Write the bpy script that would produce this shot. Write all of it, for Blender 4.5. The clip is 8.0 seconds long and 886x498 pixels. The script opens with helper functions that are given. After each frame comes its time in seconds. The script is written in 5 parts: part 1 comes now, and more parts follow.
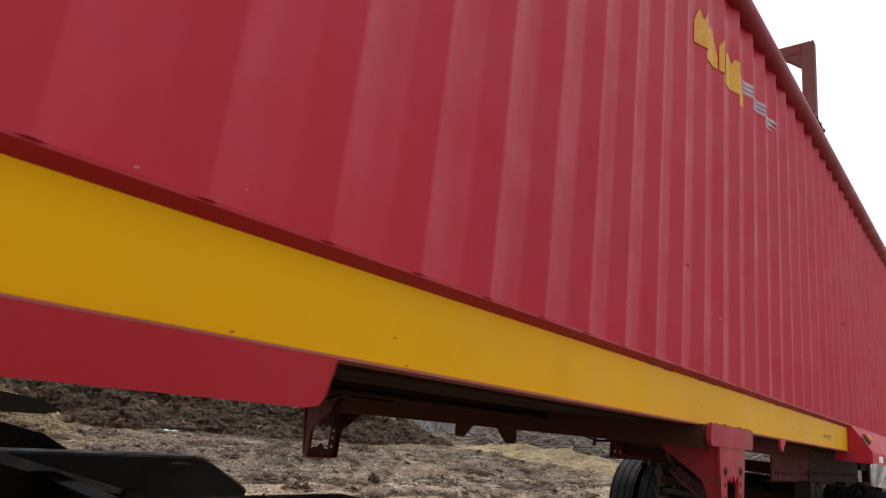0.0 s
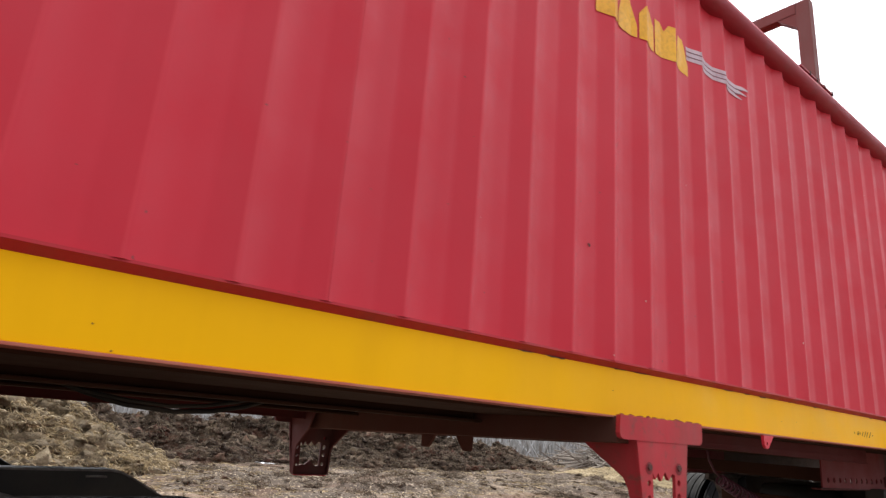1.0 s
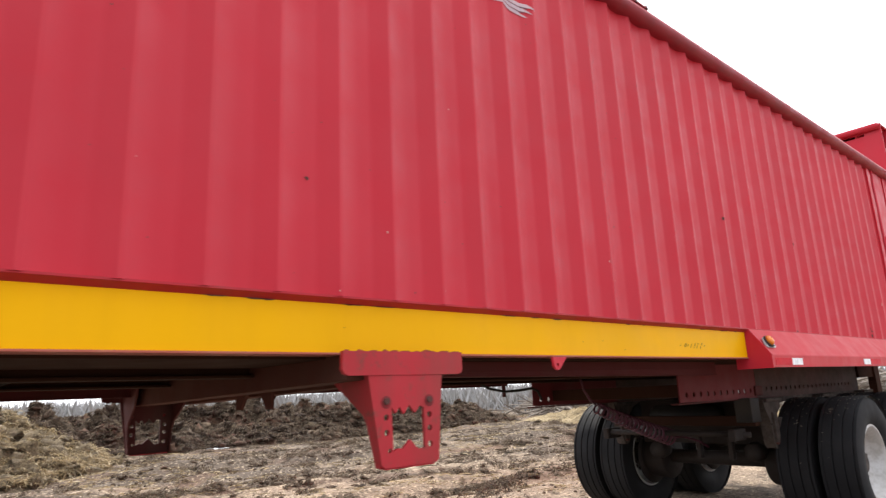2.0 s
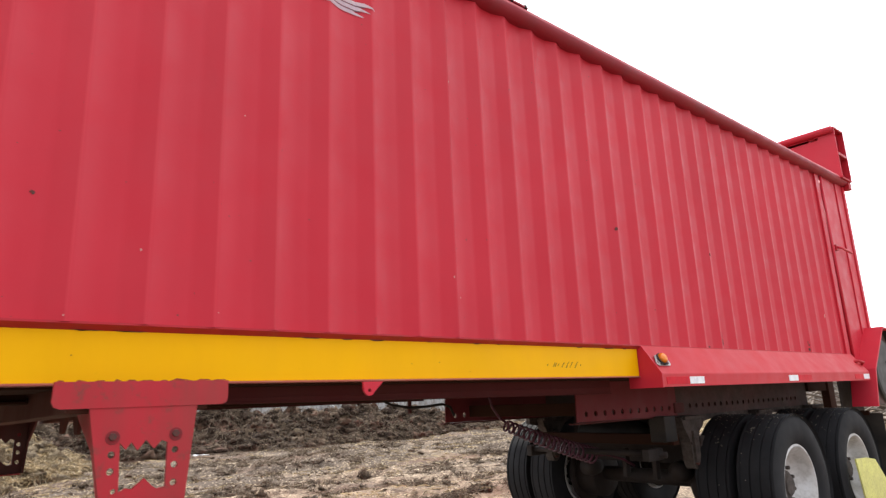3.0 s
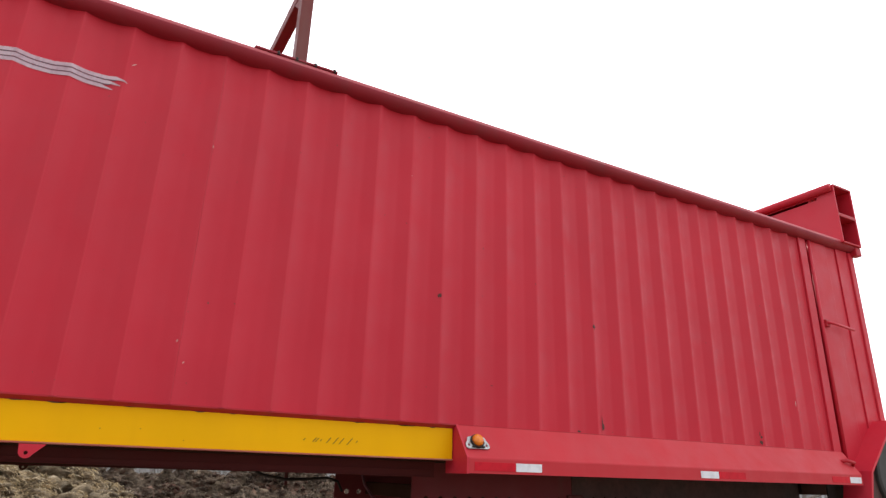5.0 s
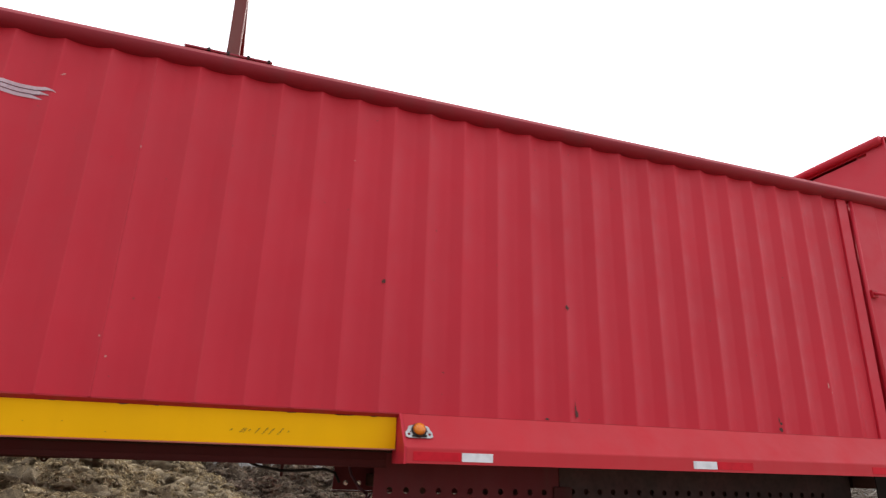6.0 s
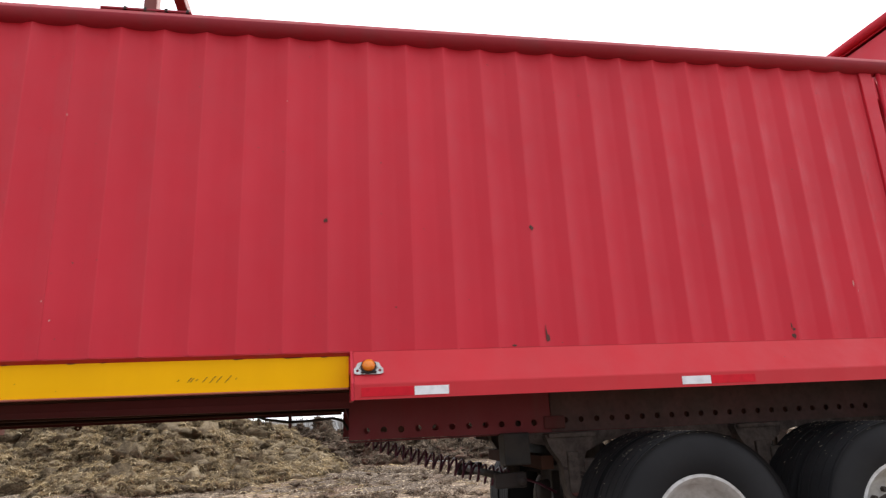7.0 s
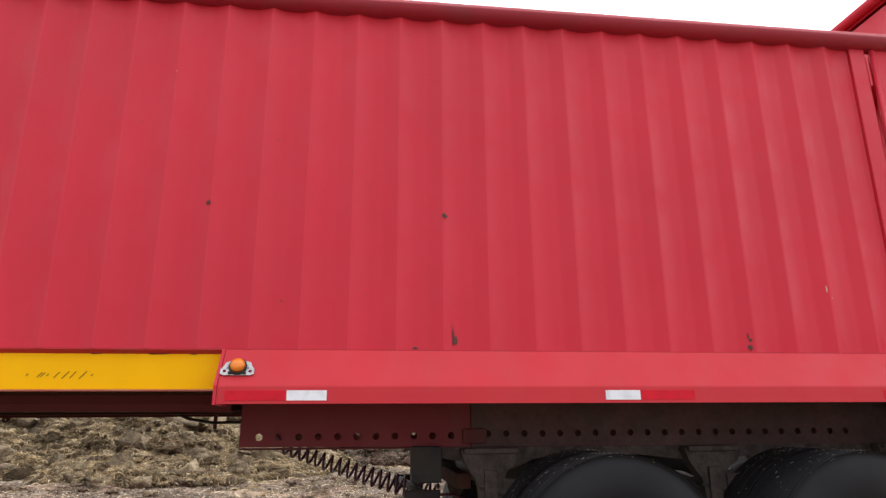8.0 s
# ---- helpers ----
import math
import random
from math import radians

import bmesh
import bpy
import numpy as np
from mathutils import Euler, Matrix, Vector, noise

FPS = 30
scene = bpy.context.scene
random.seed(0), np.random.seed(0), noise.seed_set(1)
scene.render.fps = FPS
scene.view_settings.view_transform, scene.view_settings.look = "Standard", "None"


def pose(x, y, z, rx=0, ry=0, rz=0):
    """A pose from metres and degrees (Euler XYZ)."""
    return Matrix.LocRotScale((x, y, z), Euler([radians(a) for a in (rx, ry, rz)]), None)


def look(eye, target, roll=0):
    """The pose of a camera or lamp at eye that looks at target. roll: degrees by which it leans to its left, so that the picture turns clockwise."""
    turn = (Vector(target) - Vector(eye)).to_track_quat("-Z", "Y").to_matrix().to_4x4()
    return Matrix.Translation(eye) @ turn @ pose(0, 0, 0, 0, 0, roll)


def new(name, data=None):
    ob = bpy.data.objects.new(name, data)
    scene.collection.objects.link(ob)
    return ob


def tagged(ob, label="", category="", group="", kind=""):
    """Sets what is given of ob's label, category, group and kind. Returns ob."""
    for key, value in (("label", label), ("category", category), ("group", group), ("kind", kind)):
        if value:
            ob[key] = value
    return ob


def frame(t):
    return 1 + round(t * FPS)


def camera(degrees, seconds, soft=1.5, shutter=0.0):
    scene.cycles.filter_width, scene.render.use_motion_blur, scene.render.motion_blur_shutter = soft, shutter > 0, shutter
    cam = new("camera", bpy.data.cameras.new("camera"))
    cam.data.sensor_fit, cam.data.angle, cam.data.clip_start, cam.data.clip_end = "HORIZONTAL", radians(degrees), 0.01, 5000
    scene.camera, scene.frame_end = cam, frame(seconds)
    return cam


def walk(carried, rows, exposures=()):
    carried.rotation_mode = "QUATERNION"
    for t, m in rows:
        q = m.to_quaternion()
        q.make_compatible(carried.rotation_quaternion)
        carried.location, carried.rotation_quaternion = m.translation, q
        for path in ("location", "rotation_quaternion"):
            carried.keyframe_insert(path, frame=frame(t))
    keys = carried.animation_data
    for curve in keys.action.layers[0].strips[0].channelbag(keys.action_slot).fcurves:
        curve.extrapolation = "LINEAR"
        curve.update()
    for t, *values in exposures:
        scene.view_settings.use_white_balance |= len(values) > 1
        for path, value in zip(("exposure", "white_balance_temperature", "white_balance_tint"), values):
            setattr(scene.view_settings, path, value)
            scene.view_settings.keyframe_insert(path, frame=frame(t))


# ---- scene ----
cam = camera(69.8, 8.0, soft=1.3, shutter=0.25)
PATH = [
    (0, (0.056, -0.201, 1.324), (-1.241, 1.236, 1.825), 6.7),
    (0.5, (0.369, 0.124, 1.361), (-1.055, 1.453, 1.814), 4.5),
    (1, (0.551, 0.417, 1.306), (-0.955, 1.612, 1.856), 4.4),
    (1.5, (0.798, 0.734, 1.25), (-0.697, 2.002, 1.652), -0.7),
    (2.8, (1.281, 1.782, 1.279), (-0.142, 3.095, 1.78), -3.6),
    (3, (1.398, 1.901, 1.31), (-0.075, 3.172, 1.771), -2.3),
    (3.5, (1.672, 2.294, 1.317), (0.194, 3.521, 1.873), 1.6),
    (4, (1.95, 2.71, 1.276), (0.46, 3.904, 1.872), -0.9),
    (4.2, (2.033, 2.85, 1.298), (0.468, 3.947, 1.886), 0.9),
    (5.3, (2.443, 3.759, 1.338), (0.739, 4.557, 2.017), 1.1),
    (5.5, (2.501, 3.913, 1.357), (0.742, 4.604, 2.011), 0.9),
    (6, (2.583, 4.409, 1.326), (0.793, 5.025, 1.971), 1.6),
    (6.5, (2.636, 4.822, 1.271), (0.786, 5.329, 1.837), 1.1),
    (7, (2.576, 5.226, 1.21), (0.68, 5.588, 1.734), -2.7),
    (7.5, (2.563, 5.734, 1.234), (0.666, 6.007, 1.805), -0.8),
    (8, (2.283, 6.003, 1.244), (0.37, 6.242, 1.773), -0.4),
]
EXPOSURES = [(0.0, -0.46), (0.5, -0.12), (1.0, 0.12), (1.5, 0.28), (3.0, 0.38), (3.5, 0.32), (4.0, 0.15), (5.5, 0.03), (6.0, -0.05), (6.5, -0.05), (7.0, 0.12), (7.5, 0.26), (8.0, 0.34)]
walk(cam, [(t, look(eye, target, roll)) for t, eye, target, roll in PATH], EXPOSURES)

# ---- sky and sun ----
SUN_FROM = Vector((-0.62, 0.36, 0.70)).normalized()
world = bpy.data.worlds.new("sky")
scene.world = world
world.use_nodes = True
wn = world.node_tree.nodes
wl = world.node_tree.links
for n in list(wn):
    wn.remove(n)
sky = wn.new("ShaderNodeTexSky")
sky.sky_type = "NISHITA"
sky.sun_disc = False
sky.sun_elevation = math.asin(SUN_FROM.z)
sky.sun_rotation = math.atan2(SUN_FROM.x, SUN_FROM.y)
sky.dust_density = 3.0
sky_bg = wn.new("ShaderNodeBackground")
sky_bg.inputs["Strength"].default_value = 0.12
wl.new(sky.outputs[0], sky_bg.inputs["Color"])
cloud_bg = wn.new("ShaderNodeBackground")
cloud_bg.inputs["Color"].default_value = (0.97, 0.99, 1.05, 1)
cloud_bg.inputs["Strength"].default_value = 1.25
coord = wn.new("ShaderNodeTexCoord")
glow_dot = wn.new("ShaderNodeVectorMath")
glow_dot.operation = "DOT_PRODUCT"
glow_dot.inputs[1].default_value = SUN_FROM
wl.new(coord.outputs["Generated"], glow_dot.inputs[0])
glow = wn.new("ShaderNodeMapRange")
glow.inputs["From Min"].default_value = -0.4
glow.inputs["From Max"].default_value = 0.9
glow.inputs["To Min"].default_value = 0.92
glow.inputs["To Max"].default_value = 2.2
wl.new(glow_dot.outputs["Value"], glow.inputs["Value"])
wl.new(glow.outputs[0], cloud_bg.inputs["Strength"])
stretch = wn.new("ShaderNodeMapping")
stretch.inputs["Scale"].default_value = (1.2, 1.2, 5.0)
wl.new(coord.outputs["Generated"], stretch.inputs["Vector"])
cloud_noise = wn.new("ShaderNodeTexNoise")
cloud_noise.inputs["Scale"].default_value = 2.2
cloud_noise.inputs["Detail"].default_value = 5.0
wl.new(stretch.outputs[0], cloud_noise.inputs["Vector"])
cloud_cover = wn.new("ShaderNodeValToRGB")
cloud_cover.color_ramp.elements[0].position = 0.30
cloud_cover.color_ramp.elements[0].color = (0.66, 0.66, 0.66, 1)
cloud_cover.color_ramp.elements[1].position = 0.50
wl.new(cloud_noise.outputs[0], cloud_cover.inputs[0])
sky_mix = wn.new("ShaderNodeMixShader")
wl.new(cloud_cover.outputs[0], sky_mix.inputs[0])
wl.new(sky_bg.outputs[0], sky_mix.inputs[1])
wl.new(cloud_bg.outputs[0], sky_mix.inputs[2])
world_out = wn.new("ShaderNodeOutputWorld")
wl.new(sky_mix.outputs[0], world_out.inputs[0])

sun_data = bpy.data.lights.new("sun", "SUN")
sun_data.energy = 4.4
sun_data.angle = radians(1.5)
sun_data.color = (1.0, 0.95, 0.87)
sun = new("sun", sun_data)
sun.matrix_world = look(SUN_FROM * 60, (0, 0, 0))

# ---- materials ----
def material(name):
    m = bpy.data.materials.new(name)
    m.use_nodes = True
    nt = m.node_tree
    return m, nt, nt.nodes["Principled BSDF"]


def noise_node(nt, scale, detail=4.0, rough=0.55, stretch=(1, 1, 1)):
    tc = nt.nodes.new("ShaderNodeTexCoord")
    mp = nt.nodes.new("ShaderNodeMapping")
    mp.inputs["Scale"].default_value = stretch
    nt.links.new(tc.outputs["Object"], mp.inputs["Vector"])
    n = nt.nodes.new("ShaderNodeTexNoise")
    n.inputs["Scale"].default_value = scale
    n.inputs["Detail"].default_value = detail
    n.inputs["Roughness"].default_value = rough
    nt.links.new(mp.outputs[0], n.inputs["Vector"])
    return n.outputs[0]


def ramp(nt, value, lo, hi, a=0.0, b=1.0):
    r = nt.nodes.new("ShaderNodeMapRange")
    for key, v in zip(("From Min", "From Max", "To Min", "To Max"), (lo, hi, a, b)):
        r.inputs[key].default_value = v
    nt.links.new(value, r.inputs["Value"])
    return r.outputs[0]


def blend(nt, fac, a, b):
    """Colour a where fac is 0, b where it is 1; each a tuple or a socket."""
    x = nt.nodes.new("ShaderNodeMix")
    x.data_type = "RGBA"
    nt.links.new(fac, x.inputs[0])
    for socket, v in ((x.inputs[6], a), (x.inputs[7], b)):
        if isinstance(v, tuple):
            socket.default_value = (*v, 1)
        else:
            nt.links.new(v, socket)
    return x.outputs[2]


def bump(nt, bsdf, height, strength, distance):
    b = nt.nodes.new("ShaderNodeBump")
    b.inputs["Strength"].default_value = strength
    b.inputs["Distance"].default_value = distance
    nt.links.new(height, b.inputs["Height"])
    nt.links.new(b.outputs[0], bsdf.inputs["Normal"])


def paint(name, colour, dirt, rough=0.38, dirt_amount=0.35, coat=0.25, chips=True, reach=0.5, gloss=0.34):
    """Sprayed paint on steel: slow fading, dusty runs down the sheet, small chips and a faint orange peel."""
    m, nt, b = material(name)
    fade = ramp(nt, noise_node(nt, 0.9, 3.0), 0.3, 0.75)
    faded = tuple(c * 0.90 for c in colour)
    col = blend(nt, fade, colour, faded)
    runs = ramp(nt, noise_node(nt, 5.0, 5.0, 0.6, (1, 1, 0.12)), reach, reach + 0.35, 0.0, dirt_amount)
    col = blend(nt, runs, col, dirt)
    mottle = ramp(nt, noise_node(nt, 2.6, 6.0, 0.62, (1, 1, 0.45)), 0.38, 0.66, 0.0, 0.10)
    col = blend(nt, mottle, col, tuple(c * 0.62 for c in colour))
    spots = ramp(nt, noise_node(nt, 22.0, 4.0, 0.7), reach + 0.16, reach + 0.30, 0.0, dirt_amount)
    col = blend(nt, spots, col, dirt)
    if chips:
        chip = ramp(nt, noise_node(nt, 46.0, 2.0, 0.4), 0.795, 0.80)
        col = blend(nt, chip, col, (0.10, 0.05, 0.04))
    nt.links.new(col, b.inputs["Base Color"])
    nt.links.new(ramp(nt, noise_node(nt, 6.0, 4.0), 0.3, 0.7, rough - 0.06, rough + 0.14), b.inputs["Roughness"])
    b.inputs["Coat Weight"].default_value = coat
    b.inputs["Specular IOR Level"].default_value = gloss
    b.inputs["Coat Roughness"].default_value = 0.25
    bump(nt, b, noise_node(nt, 9.0, 3.0), 0.12, 0.01)
    return m


def plain(name, colour, rough, other=None, scale=12.0, metal=0.0, relief=0.1, depth=0.004):
    m, nt, b = material(name)
    other = other or tuple(c * 0.7 for c in colour)
    col = blend(nt, ramp(nt, noise_node(nt, scale, 5.0), 0.35, 0.7), colour, other)
    col = blend(nt, ramp(nt, noise_node(nt, scale * 6, 3.0), 0.45, 0.75, 0.0, 0.5), col, tuple(c * 0.6 for c in other))
    nt.links.new(col, b.inputs["Base Color"])
    nt.links.new(ramp(nt, noise_node(nt, scale * 2, 3.0), 0.3, 0.7, max(0.02, rough - 0.1), min(1.0, rough + 0.1)), b.inputs["Roughness"])
    b.inputs["Metallic"].default_value = metal
    bump(nt, b, noise_node(nt, scale * 3, 4.0), relief, depth)
    return m


def crusted(name, colour, crust, scale):
    """Dark paint with sharp-edged patches of dried mud and dull oily bloom."""
    m, nt, b = material(name)
    bloom = ramp(nt, noise_node(nt, 2.2, 3.0), 0.4, 0.7, 0.0, 0.35)
    col = blend(nt, bloom, colour, (0.030, 0.032, 0.040))
    mud = ramp(nt, noise_node(nt, scale, 6.0, 0.6, (1, 1, 1.4)), 0.52, 0.58, 0.0, 0.85)
    col = blend(nt, mud, col, crust)
    fine = ramp(nt, noise_node(nt, 60.0, 3.0), 0.45, 0.75, 0.0, 0.5)
    nt.links.new(blend(nt, fine, col, colour), b.inputs["Base Color"])
    nt.links.new(ramp(nt, noise_node(nt, 9.0, 4.0), 0.3, 0.7, 0.55, 0.9), b.inputs["Roughness"])
    b.inputs["Specular IOR Level"].default_value = 0.25
    bump(nt, b, noise_node(nt, scale * 2, 6.0), 0.25, 0.006)
    return m


def island_stuff(name, colours, rough=0.9, thin=0.0, clump=0.0):
    """Loose pieces: each island takes its own tint out of the list."""
    m, nt, b = material(name)
    geo = nt.nodes.new("ShaderNodeNewGeometry")
    r = nt.nodes.new("ShaderNodeValToRGB")
    els = r.color_ramp.elements
    while len(els) < len(colours):
        els.new(0.5)
    for i, c in enumerate(colours):
        els[i].position = i / (len(colours) - 1)
        els[i].color = (*c, 1)
    nt.links.new(geo.outputs["Random Per Island"], r.inputs[0])
    col = blend(nt, ramp(nt, noise_node(nt, 9.0, 3.0), 0.35, 0.7, 0.0, 0.6), r.outputs[0], colours[0])
    if clump:
        # soaked, rotted clumps between the dry ones
        col = blend(nt, ramp(nt, noise_node(nt, clump, 4.0, 0.6), 0.46, 0.58, 0.0, 0.8), col, tuple(c * 0.5 for c in colours[0]))
    nt.links.new(col, b.inputs["Base Color"])
    b.inputs["Roughness"].default_value = rough
    b.inputs["Specular IOR Level"].default_value = 0.2
    if thin:
        glowing = nt.nodes.new("ShaderNodeBsdfTranslucent")
        nt.links.new(col, glowing.inputs["Color"])
        mixed = nt.nodes.new("ShaderNodeMixShader")
        mixed.inputs[0].default_value = thin
        nt.links.new(b.outputs[0], mixed.inputs[1])
        nt.links.new(glowing.outputs[0], mixed.inputs[2])
        nt.links.new(mixed.outputs[0], nt.nodes["Material Output"].inputs["Surface"])
    return m


def earth(name, tones, scale, relief, compost=None, rusty=None, vary=0.0):
    """tones: dark, middle, pale, straw."""
    m, nt, b = material(name)
    dark, mid, pale, straw = tones
    col = blend(nt, ramp(nt, noise_node(nt, 0.35 * scale, 6.0, 0.65), 0.36, 0.62), mid, pale)
    col = blend(nt, ramp(nt, noise_node(nt, 1.3 * scale, 7.0, 0.7), 0.52, 0.66, 0.0, 0.85), col, dark)
    col = blend(nt, ramp(nt, noise_node(nt, 0.8 * scale, 8.0, 0.75, (1, 0.6, 1)), 0.54, 0.68, 0.0, 0.8), col, straw)
    col = blend(nt, ramp(nt, noise_node(nt, 16 * scale, 4.0, 0.7), 0.5, 0.68, 0.0, 0.8), col, dark)
    col = blend(nt, ramp(nt, noise_node(nt, 24 * scale, 3.0, 0.7, (1, 0.4, 1)), 0.58, 0.70, 0.0, 0.7), col, straw)
    col = blend(nt, ramp(nt, noise_node(nt, 5.0 * scale, 6.0, 0.75, (1, 0.6, 1)), 0.53, 0.62, 0.0, 0.75), col, dark)
    if vary:
        geo = nt.nodes.new("ShaderNodeNewGeometry")
        col = blend(nt, ramp(nt, geo.outputs["Random Per Island"], 0.45, 1.0, 0.0, vary), col, dark)
        col = blend(nt, ramp(nt, geo.outputs["Random Per Island"], 0.0, 0.35, vary, 0.0), col, straw)
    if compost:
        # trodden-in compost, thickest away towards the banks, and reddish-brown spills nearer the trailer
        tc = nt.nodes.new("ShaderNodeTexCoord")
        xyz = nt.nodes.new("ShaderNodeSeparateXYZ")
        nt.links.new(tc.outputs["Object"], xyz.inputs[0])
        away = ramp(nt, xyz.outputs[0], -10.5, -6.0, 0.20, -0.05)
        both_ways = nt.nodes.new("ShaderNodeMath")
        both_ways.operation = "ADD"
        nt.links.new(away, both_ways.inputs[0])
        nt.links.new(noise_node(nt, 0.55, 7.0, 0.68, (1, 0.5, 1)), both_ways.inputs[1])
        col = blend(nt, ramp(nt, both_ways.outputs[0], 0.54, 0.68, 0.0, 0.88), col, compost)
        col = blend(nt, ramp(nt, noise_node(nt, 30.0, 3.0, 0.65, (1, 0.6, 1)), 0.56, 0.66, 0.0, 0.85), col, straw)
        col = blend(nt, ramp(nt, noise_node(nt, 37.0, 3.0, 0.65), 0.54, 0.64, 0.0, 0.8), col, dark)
    if rusty:
        col = blend(nt, ramp(nt, noise_node(nt, 0.42 if compost else 1.6, 8.0, 0.7, (1, 0.45, 1)), 0.52, 0.64, 0.0, 0.75), col, rusty)
    nt.links.new(col, b.inputs["Base Color"])
    b.inputs["Roughness"].default_value = 0.95
    b.inputs["Specular IOR Level"].default_value = 0.15
    bump(nt, b, noise_node(nt, 7.0 * scale, 9.0, 0.75), 0.9, relief)
    return m


RED = paint("red_paint", (0.57, 0.019, 0.041), (0.42, 0.047, 0.057), rough=0.47, dirt_amount=0.16, coat=0.0, gloss=0.33)
RED_DUSTY = paint("red_paint_dusty", (0.54, 0.024, 0.036), (0.44, 0.060, 0.062), rough=0.55, dirt_amount=0.25, coat=0.0)
# slightly paler red that paints the thin highlight on each rib crest
RIB_EDGE = paint("red_paint_crest_highlight", (0.588, 0.027, 0.049), (0.43, 0.062, 0.066), rough=0.5, dirt_amount=0.4, coat=0.0)
# pale tone for the chafed upper rail edge, with its highlight painted in
RAIL_EDGE = paint("rail_highlight_edge", (0.54, 0.11, 0.13), (0.42, 0.19, 0.18), rough=0.5, dirt_amount=0.6, coat=0.0)
# the rail's dark shading is mixed into this base red
RAIL_RED = paint("rail_darkened_red", (0.31, 0.020, 0.038), (0.15, 0.05, 0.058), rough=0.5, dirt_amount=0.5, coat=0.0)
RED_WORN = paint("red_paint_worn", (0.46, 0.014, 0.028), (0.20, 0.07, 0.055), rough=0.5, dirt_amount=0.5, coat=0.05)
YELLOW = paint("yellow_paint", (0.93, 0.475, 0.0), (0.68, 0.33, 0.001), rough=0.5, dirt_amount=0.22, coat=0.0, chips=False)
YELLOW.node_tree.nodes["Principled BSDF"].inputs["Specular IOR Level"].default_value = 0.11
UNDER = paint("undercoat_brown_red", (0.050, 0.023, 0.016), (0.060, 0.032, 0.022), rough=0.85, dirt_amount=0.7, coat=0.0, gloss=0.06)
FLANGE_DULL = paint("hoop_weathered_red", (0.19, 0.042, 0.040), (0.15, 0.10, 0.085), rough=0.65, dirt_amount=0.6, coat=0.0)
FLANGE = paint("flange_dusty_red", (0.44, 0.115, 0.080), (0.46, 0.25, 0.17), rough=0.7, dirt_amount=0.7, coat=0.0)
LEG_RED = paint("leg_red_paint", (0.49, 0.022, 0.036), (0.17, 0.05, 0.04), rough=0.55, dirt_amount=0.75, coat=0.0, reach=0.40)
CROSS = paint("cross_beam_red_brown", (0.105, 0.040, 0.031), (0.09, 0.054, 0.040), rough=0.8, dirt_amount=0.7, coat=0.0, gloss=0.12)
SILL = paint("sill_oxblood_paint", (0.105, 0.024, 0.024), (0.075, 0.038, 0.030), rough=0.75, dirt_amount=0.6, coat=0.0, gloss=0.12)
# red kept dark to carry the shade under the floor, dust mixed in
SLIDER_RED = paint("slider_shaded_red", (0.165, 0.022, 0.027), (0.10, 0.052, 0.045), rough=0.65, dirt_amount=0.6, coat=0.0)
RUST_RED = paint("dusty_shade_red_steel", (0.095, 0.017, 0.017), (0.068, 0.045, 0.036), rough=0.65, dirt_amount=0.75, coat=0.0)
GREY_STEEL = plain("dusty_grey_steel", (0.088, 0.070, 0.060), 0.85, (0.036, 0.028, 0.025))
BLACK = plain("black_chassis_paint", (0.008, 0.008, 0.009), 0.6, (0.050, 0.043, 0.036), 3.4)
BLACK.node_tree.nodes["Principled BSDF"].inputs["Specular IOR Level"].default_value = 0.25
RUBBER = plain("tyre_rubber", (0.010, 0.010, 0.012), 0.85, (0.020, 0.020, 0.022), 4.0, relief=0.25)
RUBBER.node_tree.nodes["Principled BSDF"].inputs["Specular IOR Level"].default_value = 0.3
BLACK_DUSTY = crusted("dusty_black_paint", (0.007, 0.007, 0.009), (0.085, 0.066, 0.052), 7.0)
EDGE_STEEL = plain("pale_edge_steel", (0.24, 0.215, 0.205), 0.6, (0.08, 0.070, 0.066), 14.0)
FLECK = island_stuff("pale_straw_flecks", [(0.26, 0.23, 0.18), (0.40, 0.36, 0.30), (0.18, 0.16, 0.125)])
# near-black steel: the deep shadow under the trailer put into the colour
CROSS_DARK = plain("shadow_dark_steel", (0.020, 0.014, 0.013), 0.8, (0.034, 0.024, 0.020), 8.0)
STAIN = plain("grease_stain", (0.13, 0.014, 0.016), 0.8, (0.30, 0.016, 0.024), 45.0)
TEAR = plain("torn_paint_orange", (0.42, 0.06, 0.012), 0.7, (0.20, 0.025, 0.015), 40.0)
RAIL_DUST = plain("dusty_brown_steel", (0.088, 0.041, 0.037), 0.8, (0.066, 0.043, 0.037), 5.0)
RIM = plain("wheel_white_paint", (0.64, 0.64, 0.65), 0.55, (0.42, 0.39, 0.36), 4.0)
TAPE_WHITE = plain("reflective_white", (0.78, 0.80, 0.84), 0.35, (0.70, 0.72, 0.78), 3.0)
TAPE_RED = plain("reflective_red", (0.62, 0.012, 0.028), 0.6, (0.56, 0.013, 0.028), 3.0)
TAPE_RED.node_tree.nodes["Principled BSDF"].inputs["Specular IOR Level"].default_value = 0.15
AMBER = plain("amber_lens", (0.85, 0.26, 0.02), 0.2, (0.75, 0.20, 0.015), 30.0)
ZINC = plain("zinc_bracket", (0.52, 0.53, 0.53), 0.45, (0.36, 0.36, 0.35), 20.0, metal=0.6)
DECAL_YELLOW = plain("decal_yellow", (0.84, 0.43, 0.008), 0.55, (0.76, 0.36, 0.008), 9.0)
DECAL_WHITE = plain("decal_white", (0.60, 0.46, 0.52), 0.6, (0.50, 0.33, 0.39), 9.0)
DECAL_DARK = plain("decal_dark_line", (0.10, 0.06, 0.09), 0.5, (0.14, 0.07, 0.09), 9.0)
RUST = plain("rust_spot", (0.060, 0.046, 0.040), 0.9, (0.15, 0.030, 0.026), 90.0)
